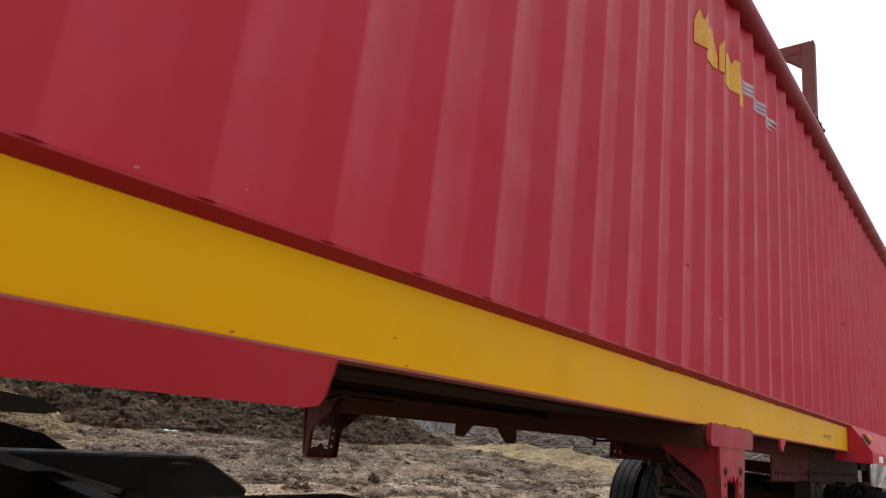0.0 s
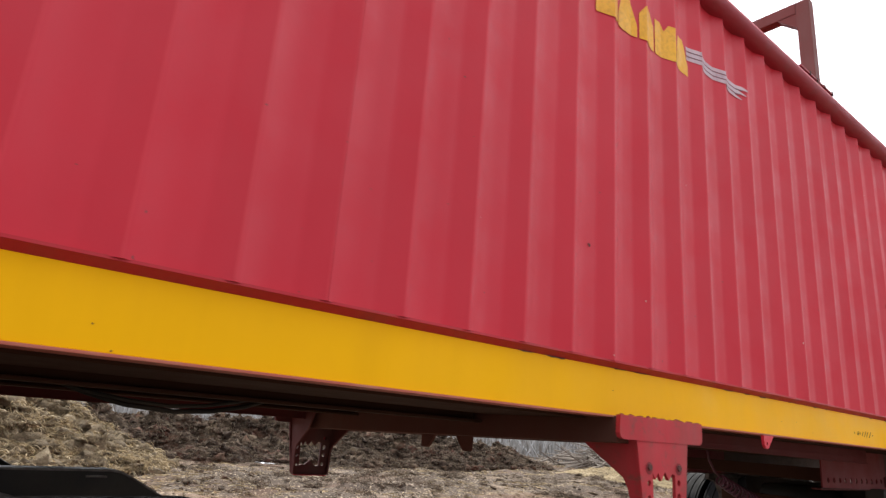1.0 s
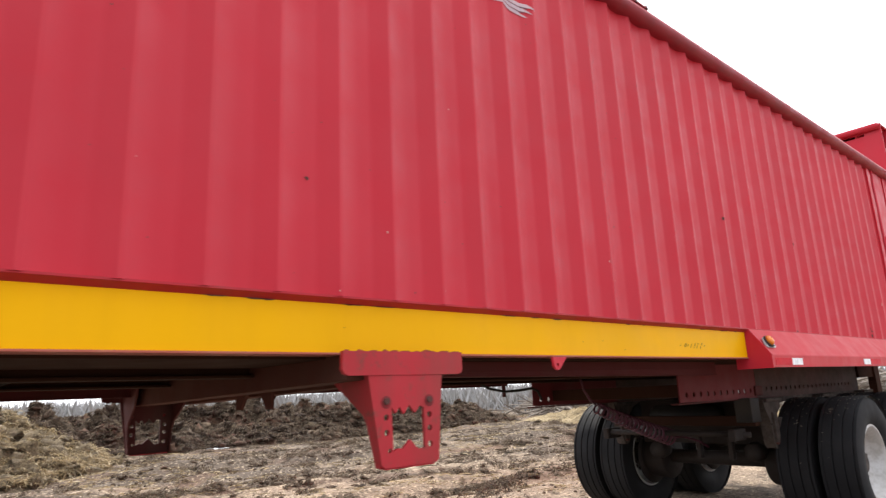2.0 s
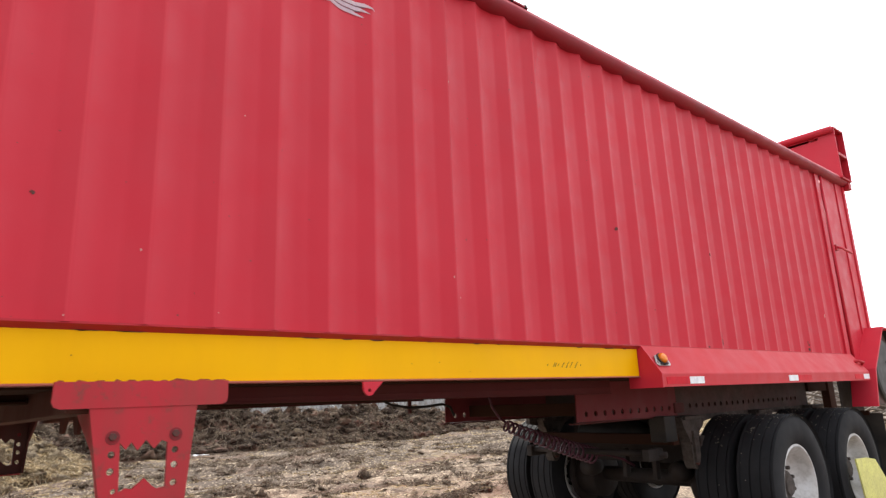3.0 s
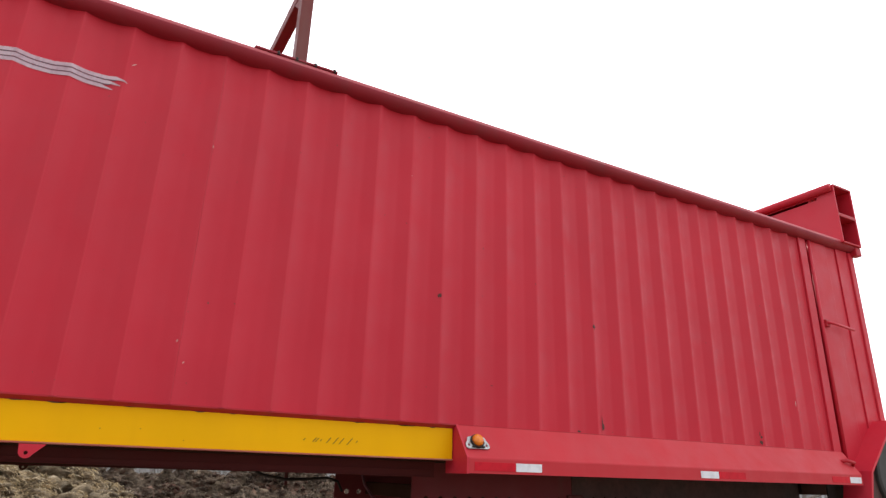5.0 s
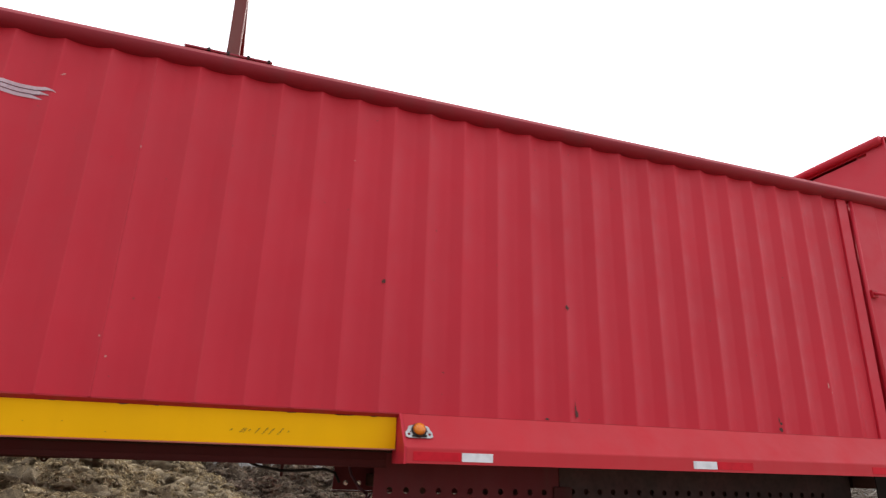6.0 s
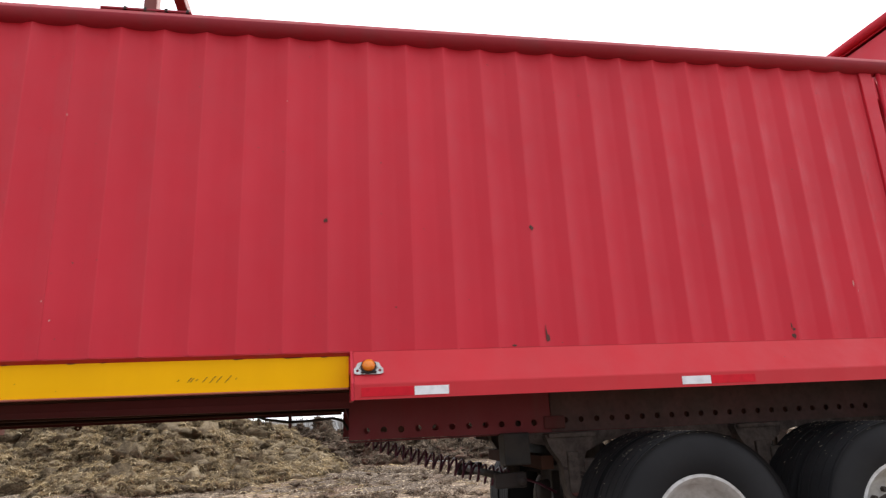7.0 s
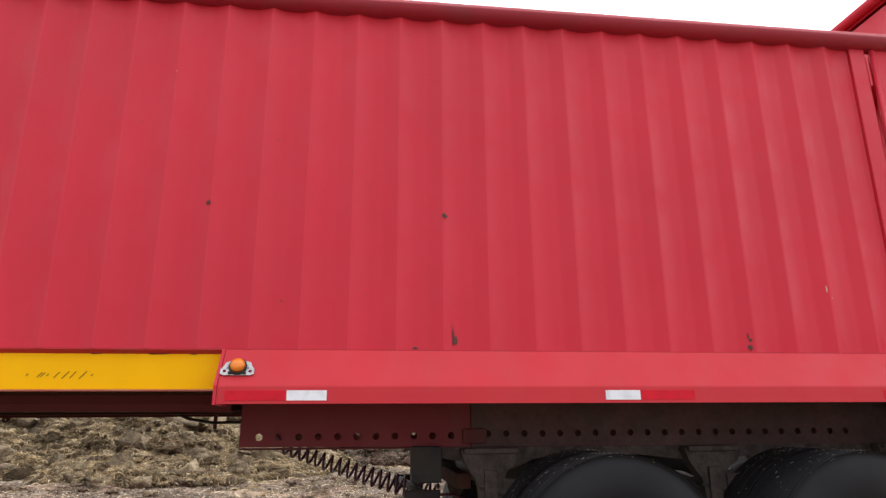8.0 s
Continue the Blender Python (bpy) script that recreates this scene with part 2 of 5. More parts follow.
CHIP = plain("paint_chip", (0.62, 0.38, 0.34), 0.7, (0.52, 0.26, 0.24), 40.0)
INK = plain("ink", (0.022, 0.011, 0.004), 0.7)
PURPLE = plain("hose_purple", (0.105, 0.011, 0.038), 0.5, (0.055, 0.012, 0.022), 25.0)
DISC = plain("grey_cover_disc", (0.024, 0.025, 0.026), 0.6, (0.040, 0.038, 0.035), 6.0)
PADDLE = plain("faded_yellow_paddle", (0.78, 0.76, 0.22), 0.6, (0.62, 0.58, 0.20), 9.0)
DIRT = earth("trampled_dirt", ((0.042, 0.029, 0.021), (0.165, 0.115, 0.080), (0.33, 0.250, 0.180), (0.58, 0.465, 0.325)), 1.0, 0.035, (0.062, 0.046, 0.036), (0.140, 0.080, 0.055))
STRAW_WAD = earth("matted_straw", ((0.036, 0.025, 0.016), (0.130, 0.096, 0.058), (0.22, 0.168, 0.105), (0.40, 0.32, 0.21)), 2.6, 0.09, vary=0.3)
COMPOST_WAD = earth("matted_compost", ((0.014, 0.009, 0.007), (0.054, 0.035, 0.026), (0.112, 0.078, 0.055), (0.21, 0.155, 0.105)), 2.0, 0.06, None, (0.120, 0.050, 0.034), vary=0.5)
YARD_WAD = earth("trodden_turf", ((0.034, 0.025, 0.018), (0.090, 0.066, 0.047), (0.16, 0.122, 0.085), (0.30, 0.235, 0.15)), 2.0, 0.05, None, (0.095, 0.048, 0.032), vary=0.35)
BERM = earth("dark_compost", ((0.012, 0.008, 0.006), (0.042, 0.029, 0.020), (0.090, 0.064, 0.042), (0.17, 0.122, 0.072)), 1.2, 0.10, None, (0.095, 0.044, 0.026))
# mound straw toned down so the gaps between wads look shaded
STRAW = earth("straw_bedding", ((0.016, 0.011, 0.007), (0.080, 0.058, 0.037), (0.20, 0.150, 0.098), (0.44, 0.355, 0.24)), 2.2, 0.10)
PALE_STRAW = earth("pale_straw", ((0.06, 0.043, 0.026), (0.24, 0.18, 0.10), (0.38, 0.295, 0.17), (0.58, 0.48, 0.31)), 2.2, 0.08)
STRAW_BITS = island_stuff("straw_bits", [(0.190, 0.132, 0.070), (0.40, 0.296, 0.155), (0.82, 0.70, 0.49), (0.25, 0.174, 0.088), (0.62, 0.485, 0.275), (0.085, 0.058, 0.036)], thin=0.4, clump=2.6)
CRUMB_BITS = island_stuff("crumbs", [(0.045, 0.033, 0.024), (0.10, 0.072, 0.05), (0.19, 0.15, 0.105), (0.075, 0.045, 0.030), (0.26, 0.21, 0.14)])
STALK_BITS = island_stuff("stalk_bits", [(0.032, 0.022, 0.016), (0.085, 0.058, 0.040), (0.18, 0.135, 0.090), (0.085, 0.042, 0.030), (0.30, 0.24, 0.17), (0.038, 0.027, 0.020)], thin=0.3)
CLOD_BITS = island_stuff("clods", [(0.030, 0.022, 0.016), (0.075, 0.053, 0.036), (0.12, 0.090, 0.062), (0.050, 0.035, 0.023)])
BARK = island_stuff("grey_branches", [(0.22, 0.19, 0.16), (0.34, 0.30, 0.26), (0.14, 0.11, 0.09), (0.27, 0.23, 0.19)])
BRUSH = island_stuff("far_brush", [(0.26, 0.25, 0.24), (0.36, 0.36, 0.36), (0.30, 0.28, 0.26), (0.44, 0.45, 0.46)])

# ---- mesh helpers ----
GROUND = 0.05


def mesh_object(name, verts, faces, mat, parent=None, smooth=False):
    me = bpy.data.meshes.new(name)
    me.from_pydata([tuple(v) for v in verts], [], faces)
    me.materials.append(mat)
    if smooth:
        me.polygons.foreach_set("use_smooth", [True] * len(me.polygons))
    me.update()
    ob = new(name, me)
    if parent:
        ob.parent = parent
    return ob


def part(name, bm, mat, parent=None, label="", smooth=False):
    bmesh.ops.recalc_face_normals(bm, faces=bm.faces)
    me = bpy.data.meshes.new(name)
    bm.to_mesh(me)
    bm.free()
    me.materials.append(mat)
    if smooth:
        me.polygons.foreach_set("use_smooth", [True] * len(me.polygons))
    ob = new(name, me)
    if parent:
        ob.parent = parent
    if label:
        ob["label"] = label
    return ob


def thing(name, label, category, group="", kind="", at=(0, 0, 0)):
    ob = new(name)
    ob.location = at
    return tagged(ob, label, category, group, kind)


def box(bm, x0, x1, y0, y1, z0, z1, bevel=0.0):
    made = bmesh.ops.create_cube(bm, size=1.0, matrix=Matrix.Translation(((x0 + x1) / 2, (y0 + y1) / 2, (z0 + z1) / 2)) @ Matrix.Diagonal((abs(x1 - x0), abs(y1 - y0), abs(z1 - z0), 1)))
    if bevel:
        edges = {e for v in made["verts"] for e in v.link_edges}
        bmesh.ops.bevel(bm, geom=list(edges), offset=bevel, segments=2, profile=0.6, affect="EDGES")
    return bm


def boxes(*specs, bevel=0.004):
    bm = bmesh.new()
    for spec in specs:
        box(bm, *spec, bevel=bevel)
    return bm


AXES = {"x": lambda a, b, d: (d, a, b), "y": lambda a, b, d: (a, d, b), "z": lambda a, b, d: (a, b, d)}


def plate(bm, axis, outline, d0, d1, holes=()):
    """A flat plate with its outline (and through holes) in the plane across axis, from d0 to d1."""
    from_loops = [list(outline)] + [list(hh) for hh in holes]
    flat = [p for loop in from_loops for p in loop]
    tris = tessellate([[Vector((p[0], p[1], 0)) for p in loop] for loop in from_loops])
    put = AXES[axis]
    lo = [bm.verts.new(put(a, b, d0)) for a, b in flat]
    hi = [bm.verts.new(put(a, b, d1)) for a, b in flat]
    for tri in tris:
        bm.faces.new([lo[i] for i in tri])
        bm.faces.new([hi[i] for i in reversed(tri)])
    start = 0
    for loop in from_loops:
        n = len(loop)
        for i in range(n):
            j = (i + 1) % n
            bm.faces.new([lo[start + i], lo[start + j], hi[start + j], hi[start + i]])
        start += n
    return bm


def tessellate(loops):
    from mathutils.geometry import tessellate_polygon
    return tessellate_polygon(loops)


def ring(a, b, r, n=10, squash=1.0):
    return [(a + r * math.cos(2 * math.pi * i / n), b + r * squash * math.sin(2 * math.pi * i / n)) for i in range(n)]


def lathe(bm, profile, centre, axis="x", n=40):
    """Turn a profile of (along, radius) round an axis through centre."""
    put = {"x": lambda s, a, b: (s, a, b), "y": lambda s, a, b: (a, s, b), "z": lambda s, a, b: (a, b, s)}[axis]
    rows = []
    for s, r in profile:
        if r < 1e-5:
            rows.append([bm.verts.new(Vector(centre) + Vector(put(s, 0, 0)))])
        else:
            rows.append([bm.verts.new(Vector(centre) + Vector(put(s, r * math.cos(2 * math.pi * i / n), r * math.sin(2 * math.pi * i / n)))) for i in range(n)])
    for p, q in zip(rows, rows[1:]):
        for i in range(n):
            j = (i + 1) % n
            if len(p) == 1 and len(q) == 1:
                continue
            if len(p) == 1:
                bm.faces.new([p[0], q[i], q[j]])
            elif len(q) == 1:
                bm.faces.new([p[i], q[0], p[j]])
            else:
                bm.faces.new([p[i], q[i], q[j], p[j]])
    return bm


def tube(bm, points, r, n=8):
    """A round bar or hose along points, with closed ends; r may be one radius or one for each point."""
    pts = [Vector(p) for p in points]
    radii = r if isinstance(r, (list, tuple)) else [r] * len(pts)
    rows = []
    side = None
    for i, p in enumerate(pts):
        way = (pts[min(i + 1, len(pts) - 1)] - pts[max(i - 1, 0)]).normalized()
        if side is None:
            side = way.orthogonal().normalized()
        side = (side - way * side.dot(way)).normalized()
        up = way.cross(side)
        rows.append([bm.verts.new(p + radii[i] * (side * math.cos(2 * math.pi * k / n) + up * math.sin(2 * math.pi * k / n))) for k in range(n)])
    for a, b in zip(rows, rows[1:]):
        for k in range(n):
            bm.faces.new([a[k], a[(k + 1) % n], b[(k + 1) % n], b[k]])
    bm.faces.new(list(reversed(rows[0])))
    bm.faces.new(rows[-1])
    return bm


# ---- ground ----
def spaced(lo, hi, step, reach, grow=1.35):
    mid = list(np.arange(lo, hi + 1e-6, step))
    left, right, d = [], [], step
    while d < reach:
        d *= grow
        left.append((left[-1] if left else lo) - d)
        right.append((right[-1] if right else hi) + d)
    return left[::-1] + mid + right


def ground_height(x, y):
    h = 0.10 * noise.fractal((x * 0.10, y * 0.07, 3.1), 1.0, 2.0, 3)
    h += 0.12 * noise.fractal((x * 0.85, y * 0.42, 0.7), 0.8, 2.1, 5)
    h += 0.05 * noise.fractal((x * 2.6, y * 1.5, 5.7), 0.7, 2.2, 3)
    h += 0.09 * max(0.0, noise.noise((x * 1.3, y * 0.8, 5.0)) - 0.1)
    for track in (7.6, 9.5, 12.6):
        d = (x + track + 0.5 * math.sin(0.21 * y + track)) / 0.20
        if abs(d) < 3.0:
            h += -0.045 * math.exp(-d * d) + 0.030 * math.exp(-(abs(d) - 1.5) ** 2 * 3.0)
    far = min(1.0, max(0.0, (abs(x + 2.0) - 1.4) / 2.2))
    return GROUND + h * (0.10 + 0.9 * far)


gx, gy = spaced(-24, 2.6, 0.16, 500), spaced(-6, 27, 0.18, 500)
g_verts = [(x, y, ground_height(x, y) if -60 < x < 20 and -40 < y < 70 else GROUND) for y in gy for x in gx]
nx = len(gx)
g_faces = [(j * nx + i, j * nx + i + 1, (j + 1) * nx + i + 1, (j + 1) * nx + i) for j in range(len(gy) - 1) for i in range(nx - 1)]
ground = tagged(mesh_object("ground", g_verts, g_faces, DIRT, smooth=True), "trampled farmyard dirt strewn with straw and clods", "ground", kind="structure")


def mound(name, label, category, spine, mat, rough, step, kind=""):
    """A heaped bank along a spine of (x, y, half width, height), with a lumpy surface."""
    sp = [tuple(p) for p in spine]
    xs = [p[0] for p in sp]
    ys = [p[1] for p in sp]
    w = max(p[2] for p in sp) + 0.8
    X = np.arange(min(xs) - w, max(xs) + w, step)
    Y = np.arange(min(ys) - w, max(ys) + w, step)
    verts, index, faces = [], {}, []
    for j, y in enumerate(Y):
        for i, x in enumerate(X):
            best = 0.0
            for (ax, ay, aw, ah), (bx, by, bw, bh) in zip(sp, sp[1:]):
                dx, dy = bx - ax, by - ay
                t = min(1.0, max(0.0, ((x - ax) * dx + (y - ay) * dy) / (dx * dx + dy * dy)))
                d = math.hypot(x - ax - t * dx, y - ay - t * dy)
                wd, ht = aw + t * (bw - aw), ah + t * (bh - ah)
                wd *= 1.0 + 0.22 * noise.noise((x * 0.5, y * 0.5, 9.0))
                best = max(best, ht * max(0.0, 1.0 - (d / wd)) ** 0.85)
            if best <= 0:
                continue
            n1 = noise.fractal((x * 0.9, y * 0.9, 2.0), 0.75, 2.1, 4)
            n2 = noise.fractal((x * 3.1, y * 3.1, 4.0), 0.8, 2.2, 4)
            lift = min(1.0, best / 0.9)
            z_seed = 6.0 + 0.8 * best
            wx, wy = x + 0.25 * n1, y + 0.25 * n2
            lump = abs(noise.noise((wx * 1.1, wy * 1.1, 8.0))) + 0.5 * abs(noise.noise((wx * 2.7, wy * 2.7, z_seed)))
            z = GROUND - 0.12 + best + lift * rough * (0.42 * n1 + 0.08 * n2 + 0.95 * (lump - 0.3))
            index[(i, j)] = len(verts)
            verts.append((x, y, z))
    for i, j in index:
        q = [(i, j), (i + 1, j), (i + 1, j + 1), (i, j + 1)]
        if all(k in index for k in q):
            faces.append([index[k] for k in q])
    ob = mesh_object(name, verts, faces, mat, smooth=True)
    return tagged(ob, label, category, kind=kind), verts


heap, heap_verts = mound("straw_heap", "tall heap of soiled golden straw bedding", "heap",
                         [(-20.0, -8.0, 5.5, 1.85), (-19.5, -1.0, 6.2, 1.98), (-19.5, 0.9, 5.0, 1.98), (-17.0, 1.5, 4.4, 1.36), (-14.5, 1.7, 3.4, 0.84)], STRAW, 0.85, 0.075, "stuff")
berm, berm_verts = mound("compost_berm", "long dark bank of dumped compost and soil", "berm",
                         [(-23.5, -14.0, 4.5, 1.06), (-22.0, 5.0, 4.5, 1.10), (-20.5, 11.5, 4.2, 1.06), (-19.6, 16.5, 3.6, 1.00), (-19.6, 20.0, 2.6, 0.86), (-20.0, 22.0, 1.8, 0.45)], BERM, 0.85, 0.12, "stuff")
pale, pale_verts = mound("pale_straw_bank", "low sunlit bank of pale straw", "heap",
                         [(-15.6, 21.0, 1.5, 0.42), (-13.6, 21.5, 2.1, 0.68), (-10.0, 22.2, 2.1, 0.42), (-5.0, 24.5, 2.0, 0.25)], PALE_STRAW, 0.30, 0.11, "stuff")


def strands(name, label, category, seeds, mat, count, length, width, seed, wild=0.5, lift=0.05, droop=0.9):
    """Matted straws: thin bent ribbons that follow slow swirls over the seed points."""
    rnd = random.Random(seed)
    verts, faces = [], []
    for _ in range(count):
        x, y, z = seeds[int(rnd.random() * len(seeds))]
        x += rnd.uniform(-0.07, 0.07)
        y += rnd.uniform(-0.07, 0.07)
        a = 7.0 * noise.noise((x * 0.9, y * 0.9, 31.0)) + rnd.gauss(0, wild)
        ln = length * rnd.uniform(0.35, 1.3) / 3.0
        w = width * rnd.uniform(0.5, 1.3)
        curl = rnd.gauss(0, 0.45)
        up = rnd.uniform(0.0, 0.9) * droop
        pz = z + lift * (rnd.random() - 0.25)
        k = len(verts)
        tilt = rnd.uniform(-0.8, 0.8) * w
        for i in range(4):
            ca, sa = math.cos(a), math.sin(a)
            ww = w if i < 3 else w * 0.4
            verts.append((x - sa * ww, y + ca * ww, pz + tilt))
            verts.append((x + sa * ww, y - ca * ww, pz - tilt))
            x += ca * ln
            y += sa * ln
            pz += up * ln
            up -= 0.75 * droop
            a += curl
        faces += [(k, k + 1, k + 3, k + 2), (k + 2, k + 3, k + 5, k + 4), (k + 4, k + 5, k + 7, k + 6)]
    return tagged(mesh_object(name, verts, faces, mat), label, category, kind="stuff")


def scatter_clods(name, label, category, places, mat, seed):
    """Loose lumps of soil, each a small uneven solid; places: (x, y, z, size)."""
    rnd = random.Random(seed)
    base = bmesh.new()
    bmesh.ops.create_icosphere(base, subdivisions=1, radius=1.0)
    bv = [v.co.copy() for v in base.verts]
    base.verts.index_update()
    bf = [[v.index for v in f.verts] for f in base.faces]
    base.free()
    verts, faces = [], []
    for x, y, z, size in places:
        k = len(verts)
        sx, sy, sz = (size * rnd.uniform(0.6, 1.3) for _ in range(3))
        a = rnd.uniform(0, 6.28)
        for v in bv:
            j = rnd.uniform(0.72, 1.22)
            px, py = v.x * sx * j, v.y * sy * j
            verts.append((x + px * math.cos(a) - py * math.sin(a), y + px * math.sin(a) + py * math.cos(a), z + v.z * sz * 0.75 * j))
        faces += [[i + k for i in f] for f in bf]
    return tagged(mesh_object(name, verts, faces, mat), label, category, kind="stuff")


def scatter_wads(name, label, category, places, mat, seed, flat=0.6, jag=1.0):
    """Matted clumps: soft uneven rounded lumps half sunk in what they lie on; places: (x, y, z, size)."""
    rnd = random.Random(seed)
    base = bmesh.new()
    bmesh.ops.create_icosphere(base, subdivisions=2, radius=1.0)
    bv = [v.co.copy() for v in base.verts]
    base.verts.index_update()
    bf = [[v.index for v in f.verts] for f in base.faces]
    base.free()
    verts, faces, skin = [], [], []
    for x, y, z, size in places:
        k = len(verts)
        off = rnd.uniform(0, 90)
        turn_wad = Matrix.Rotation(rnd.uniform(0, 6.28), 3, "Z") @ Matrix.Rotation(rnd.uniform(-0.5, 0.5), 3, "X")
        sx, sy, sz = size * rnd.uniform(0.7, 1.5), size * rnd.uniform(0.7, 1.1), size * rnd.uniform(0.7, 1.2) * flat
        for v in bv:
            j = 1.0 + 0.8 * jag * noise.noise((v.x * 1.7 + off, v.y * 1.7, v.z * 1.7)) + 0.6 * jag * noise.noise((v.x * 4 + off, v.y * 4, v.z * 4))
            p = turn_wad @ Vector((v.x * sx * j, v.y * sy * j, v.z * sz * j))
            verts.append((x + p.x, y + p.y, z + p.z))
            if p.z > -0.1 * sz:
                skin.append(verts[-1])
        faces += [[i + k for i in f] for f in bf]
    tagged(mesh_object(name, verts, faces, mat, smooth=True), label, category, kind="stuff")
    return skin


heap_seen = [v for v in heap_verts if v[0] > -20.6 and v[1] > -5.0 and v[2] > GROUND + 0.02]
strands("loose_straw", "matted golden straws lying over the heap", "straw", heap_seen, STRAW_BITS, 22000, 0.16, 0.0045, 11, wild=0.9, lift=0.02, droop=0.8)
rnd = random.Random(4)
wads = []
for _ in range(5200):
    x, y, z = heap_seen[int(rnd.random() * len(heap_seen))]
    wads.append((x, y, z, 0.04 + 0.13 * rnd.random() ** 1.8))
for _ in range(380):
    x, y, z = heap_seen[int(rnd.random() * len(heap_seen))]
    wads.append((x, y, z - 0.04, 0.16 + 0.22 * rnd.random() ** 1.5))
wad_skin = scatter_wads("straw_wads", "matted wads of soiled golden straw on the heap", "straw", wads, STRAW_WAD, 23, 0.6, 1.3)
strands("wad_straw", "loose straws wrapped over the wads of the heap", "straw", wad_skin, STRAW_BITS, 190000, 0.19, 0.0060, 19, wild=1.2, lift=0.022, droop=0.8)
berm_seen = [v for v in berm_verts if v[2] > GROUND + 0.05 and v[1] > -3 and v[0] > -23.5]
strands("berm_stalks", "brown stalks and roots sticking out of the dark bank", "stalks", berm_seen, STALK_BITS, 12000, 0.18, 0.005, 12, wild=1.4, lift=0.03, droop=0.9)
rnd = random.Random(5)
yard, litter = [], []
for _ in range(30000):
    x, y = -3.4 - 19 * rnd.random() ** 0.8, rnd.uniform(-1, 26)
    n = noise.fractal((x * 0.55, y * 0.30, 7.0), 0.8, 2.0, 4)
    if n > 0.02:
        yard.append((x, y, ground_height(x, y)))
    elif n < -0.12:
        litter.append((x, y, ground_height(x, y)))
strands("bank_straw", "pale dry straws on the low bank", "straw", pale_verts, STRAW_BITS, 9000, 0.16, 0.005, 18, wild=1.2, lift=0.02, droop=0.6)
strands("yard_straw", "flattened straws trodden into the yard", "straw", yard, STRAW_BITS, 42000, 0.15, 0.0065, 13, wild=1.6, lift=0.015, droop=0.25)
strands("yard_stalks", "brown rotted stalks trodden into the yard", "stalks", litter, STALK_BITS, 16000, 0.16, 0.008, 15, wild=1.6, lift=0.02, droop=0.3)
tufts = []
for _ in range(150):
    cx, cy = -3.8 - 15 * rnd.random(), rnd.uniform(-0.5, 24)
    r = rnd.uniform(0.06, 0.28)
    for _ in range(int(40 + 260 * r)):
        x, y = cx + rnd.gauss(0, r * 0.6), cy + rnd.gauss(0, r)
        tufts.append((x, y, ground_height(x, y) + 0.35 * r * max(0.0, 1.0 - math.hypot(x - cx, y - cy) / (1.6 * r)) * rnd.random()))
strands("trodden_tufts", "low brown tufts of turf and matted stalks", "turf", tufts, STALK_BITS, 16000, 0.13, 0.006, 16, wild=2.0, lift=0.03, droop=1.2)
crumbs = []
for _ in range(60000):
    x, y = -3.4 - 16 * rnd.random() ** 0.8, rnd.uniform(-1, 26)
    if noise.fractal((x * 0.55, y * 0.28, 27.0), 0.8, 2.0, 4) > 0.0:
        crumbs.append((x, y, ground_height(x, y) - 0.004, 0.006 + 0.026 * rnd.random() ** 2))
scatter_clods("soil_crumbs", "fine crumbs of soil and bark over the yard", "soil", crumbs, CRUMB_BITS, 24)
lumps = []
for _ in range(5000):
    x, y = -3.6 - 17 * rnd.random() ** 0.75, rnd.uniform(-1, 26)
    if noise.noise((x * 0.7, y * 0.35, 17.0)) > 0.2:
        lumps.append((x, y, ground_height(x, y) - 0.01, 0.02 + 0.05 * rnd.random() ** 3))
scatter_clods("soil_clods", "crumbled clods of brown soil lying about", "soil", lumps, CLOD_BITS, 21)
# windrows of dark turf and clods across the yard
rows = ((-5.6, 7.1, 0.80, 0.12, 90, 0.055), (-6.0, 5.7, 0.14, 0.12, 30, 0.070), (-8.6, 5.9, 1.5, 0.26, 120, 0.055), (-8.8, 4.3, 0.30, 0.18, 40, 0.075), (-9.7, 12.8, 0.35, 0.18, 45, 0.085),
        (-7.2, 8.6, 1.2, 0.20, 50, 0.042), (-11.5, 8.5, 2.6, 0.35, 90, 0.060), (-6.9, 3.2, 0.9, 0.22, 40, 0.042), (-13.6, 12.5, 2.5, 0.40, 80, 0.065), (-5.2, 10.4, 1.1, 0.18, 40, 0.040), (-8.0, 15.0, 1.8, 0.30, 60, 0.060))
clumps = []
for cx, cy, ly, lx, count, size in rows:
    for _ in range(count):
        x, y = cx + rnd.gauss(0, lx), cy + rnd.gauss(0, ly)
        x += 0.18 * math.sin(1.7 * (y - cy))
        clumps.append((x, y, ground_height(x, y), size * (0.25 + 1.1 * rnd.random() ** 2)))
row_skin = scatter_wads("turf_windrows", "dark broken turf and clods pushed up in low rows", "soil", clumps, YARD_WAD, 28, 0.55, 1.6)
strands("windrow_stalks", "dry stalks and roots over the broken turf", "stalks", row_skin, STALK_BITS, 16000, 0.11, 0.0045, 29, wild=1.8, lift=0.02, droop=1.0)
big = [(*berm_seen[int(rnd.random() * len(berm_seen))], 0.04 + 0.12 * rnd.random() ** 2.4) for _ in range(5600)]
berm_skin = scatter_wads("compost_clumps", "dark clumps of compost and rotted straw on the bank", "soil", big, COMPOST_WAD, 22, 0.75, 1.5)
strands("clump_stalks", "brown stalks and rotted straw over the clumps of the bank", "stalks", berm_skin, STALK_BITS, 110000, 0.18, 0.0062, 20, wild=1.6, lift=0.022, droop=0.9)
litter_wads = []
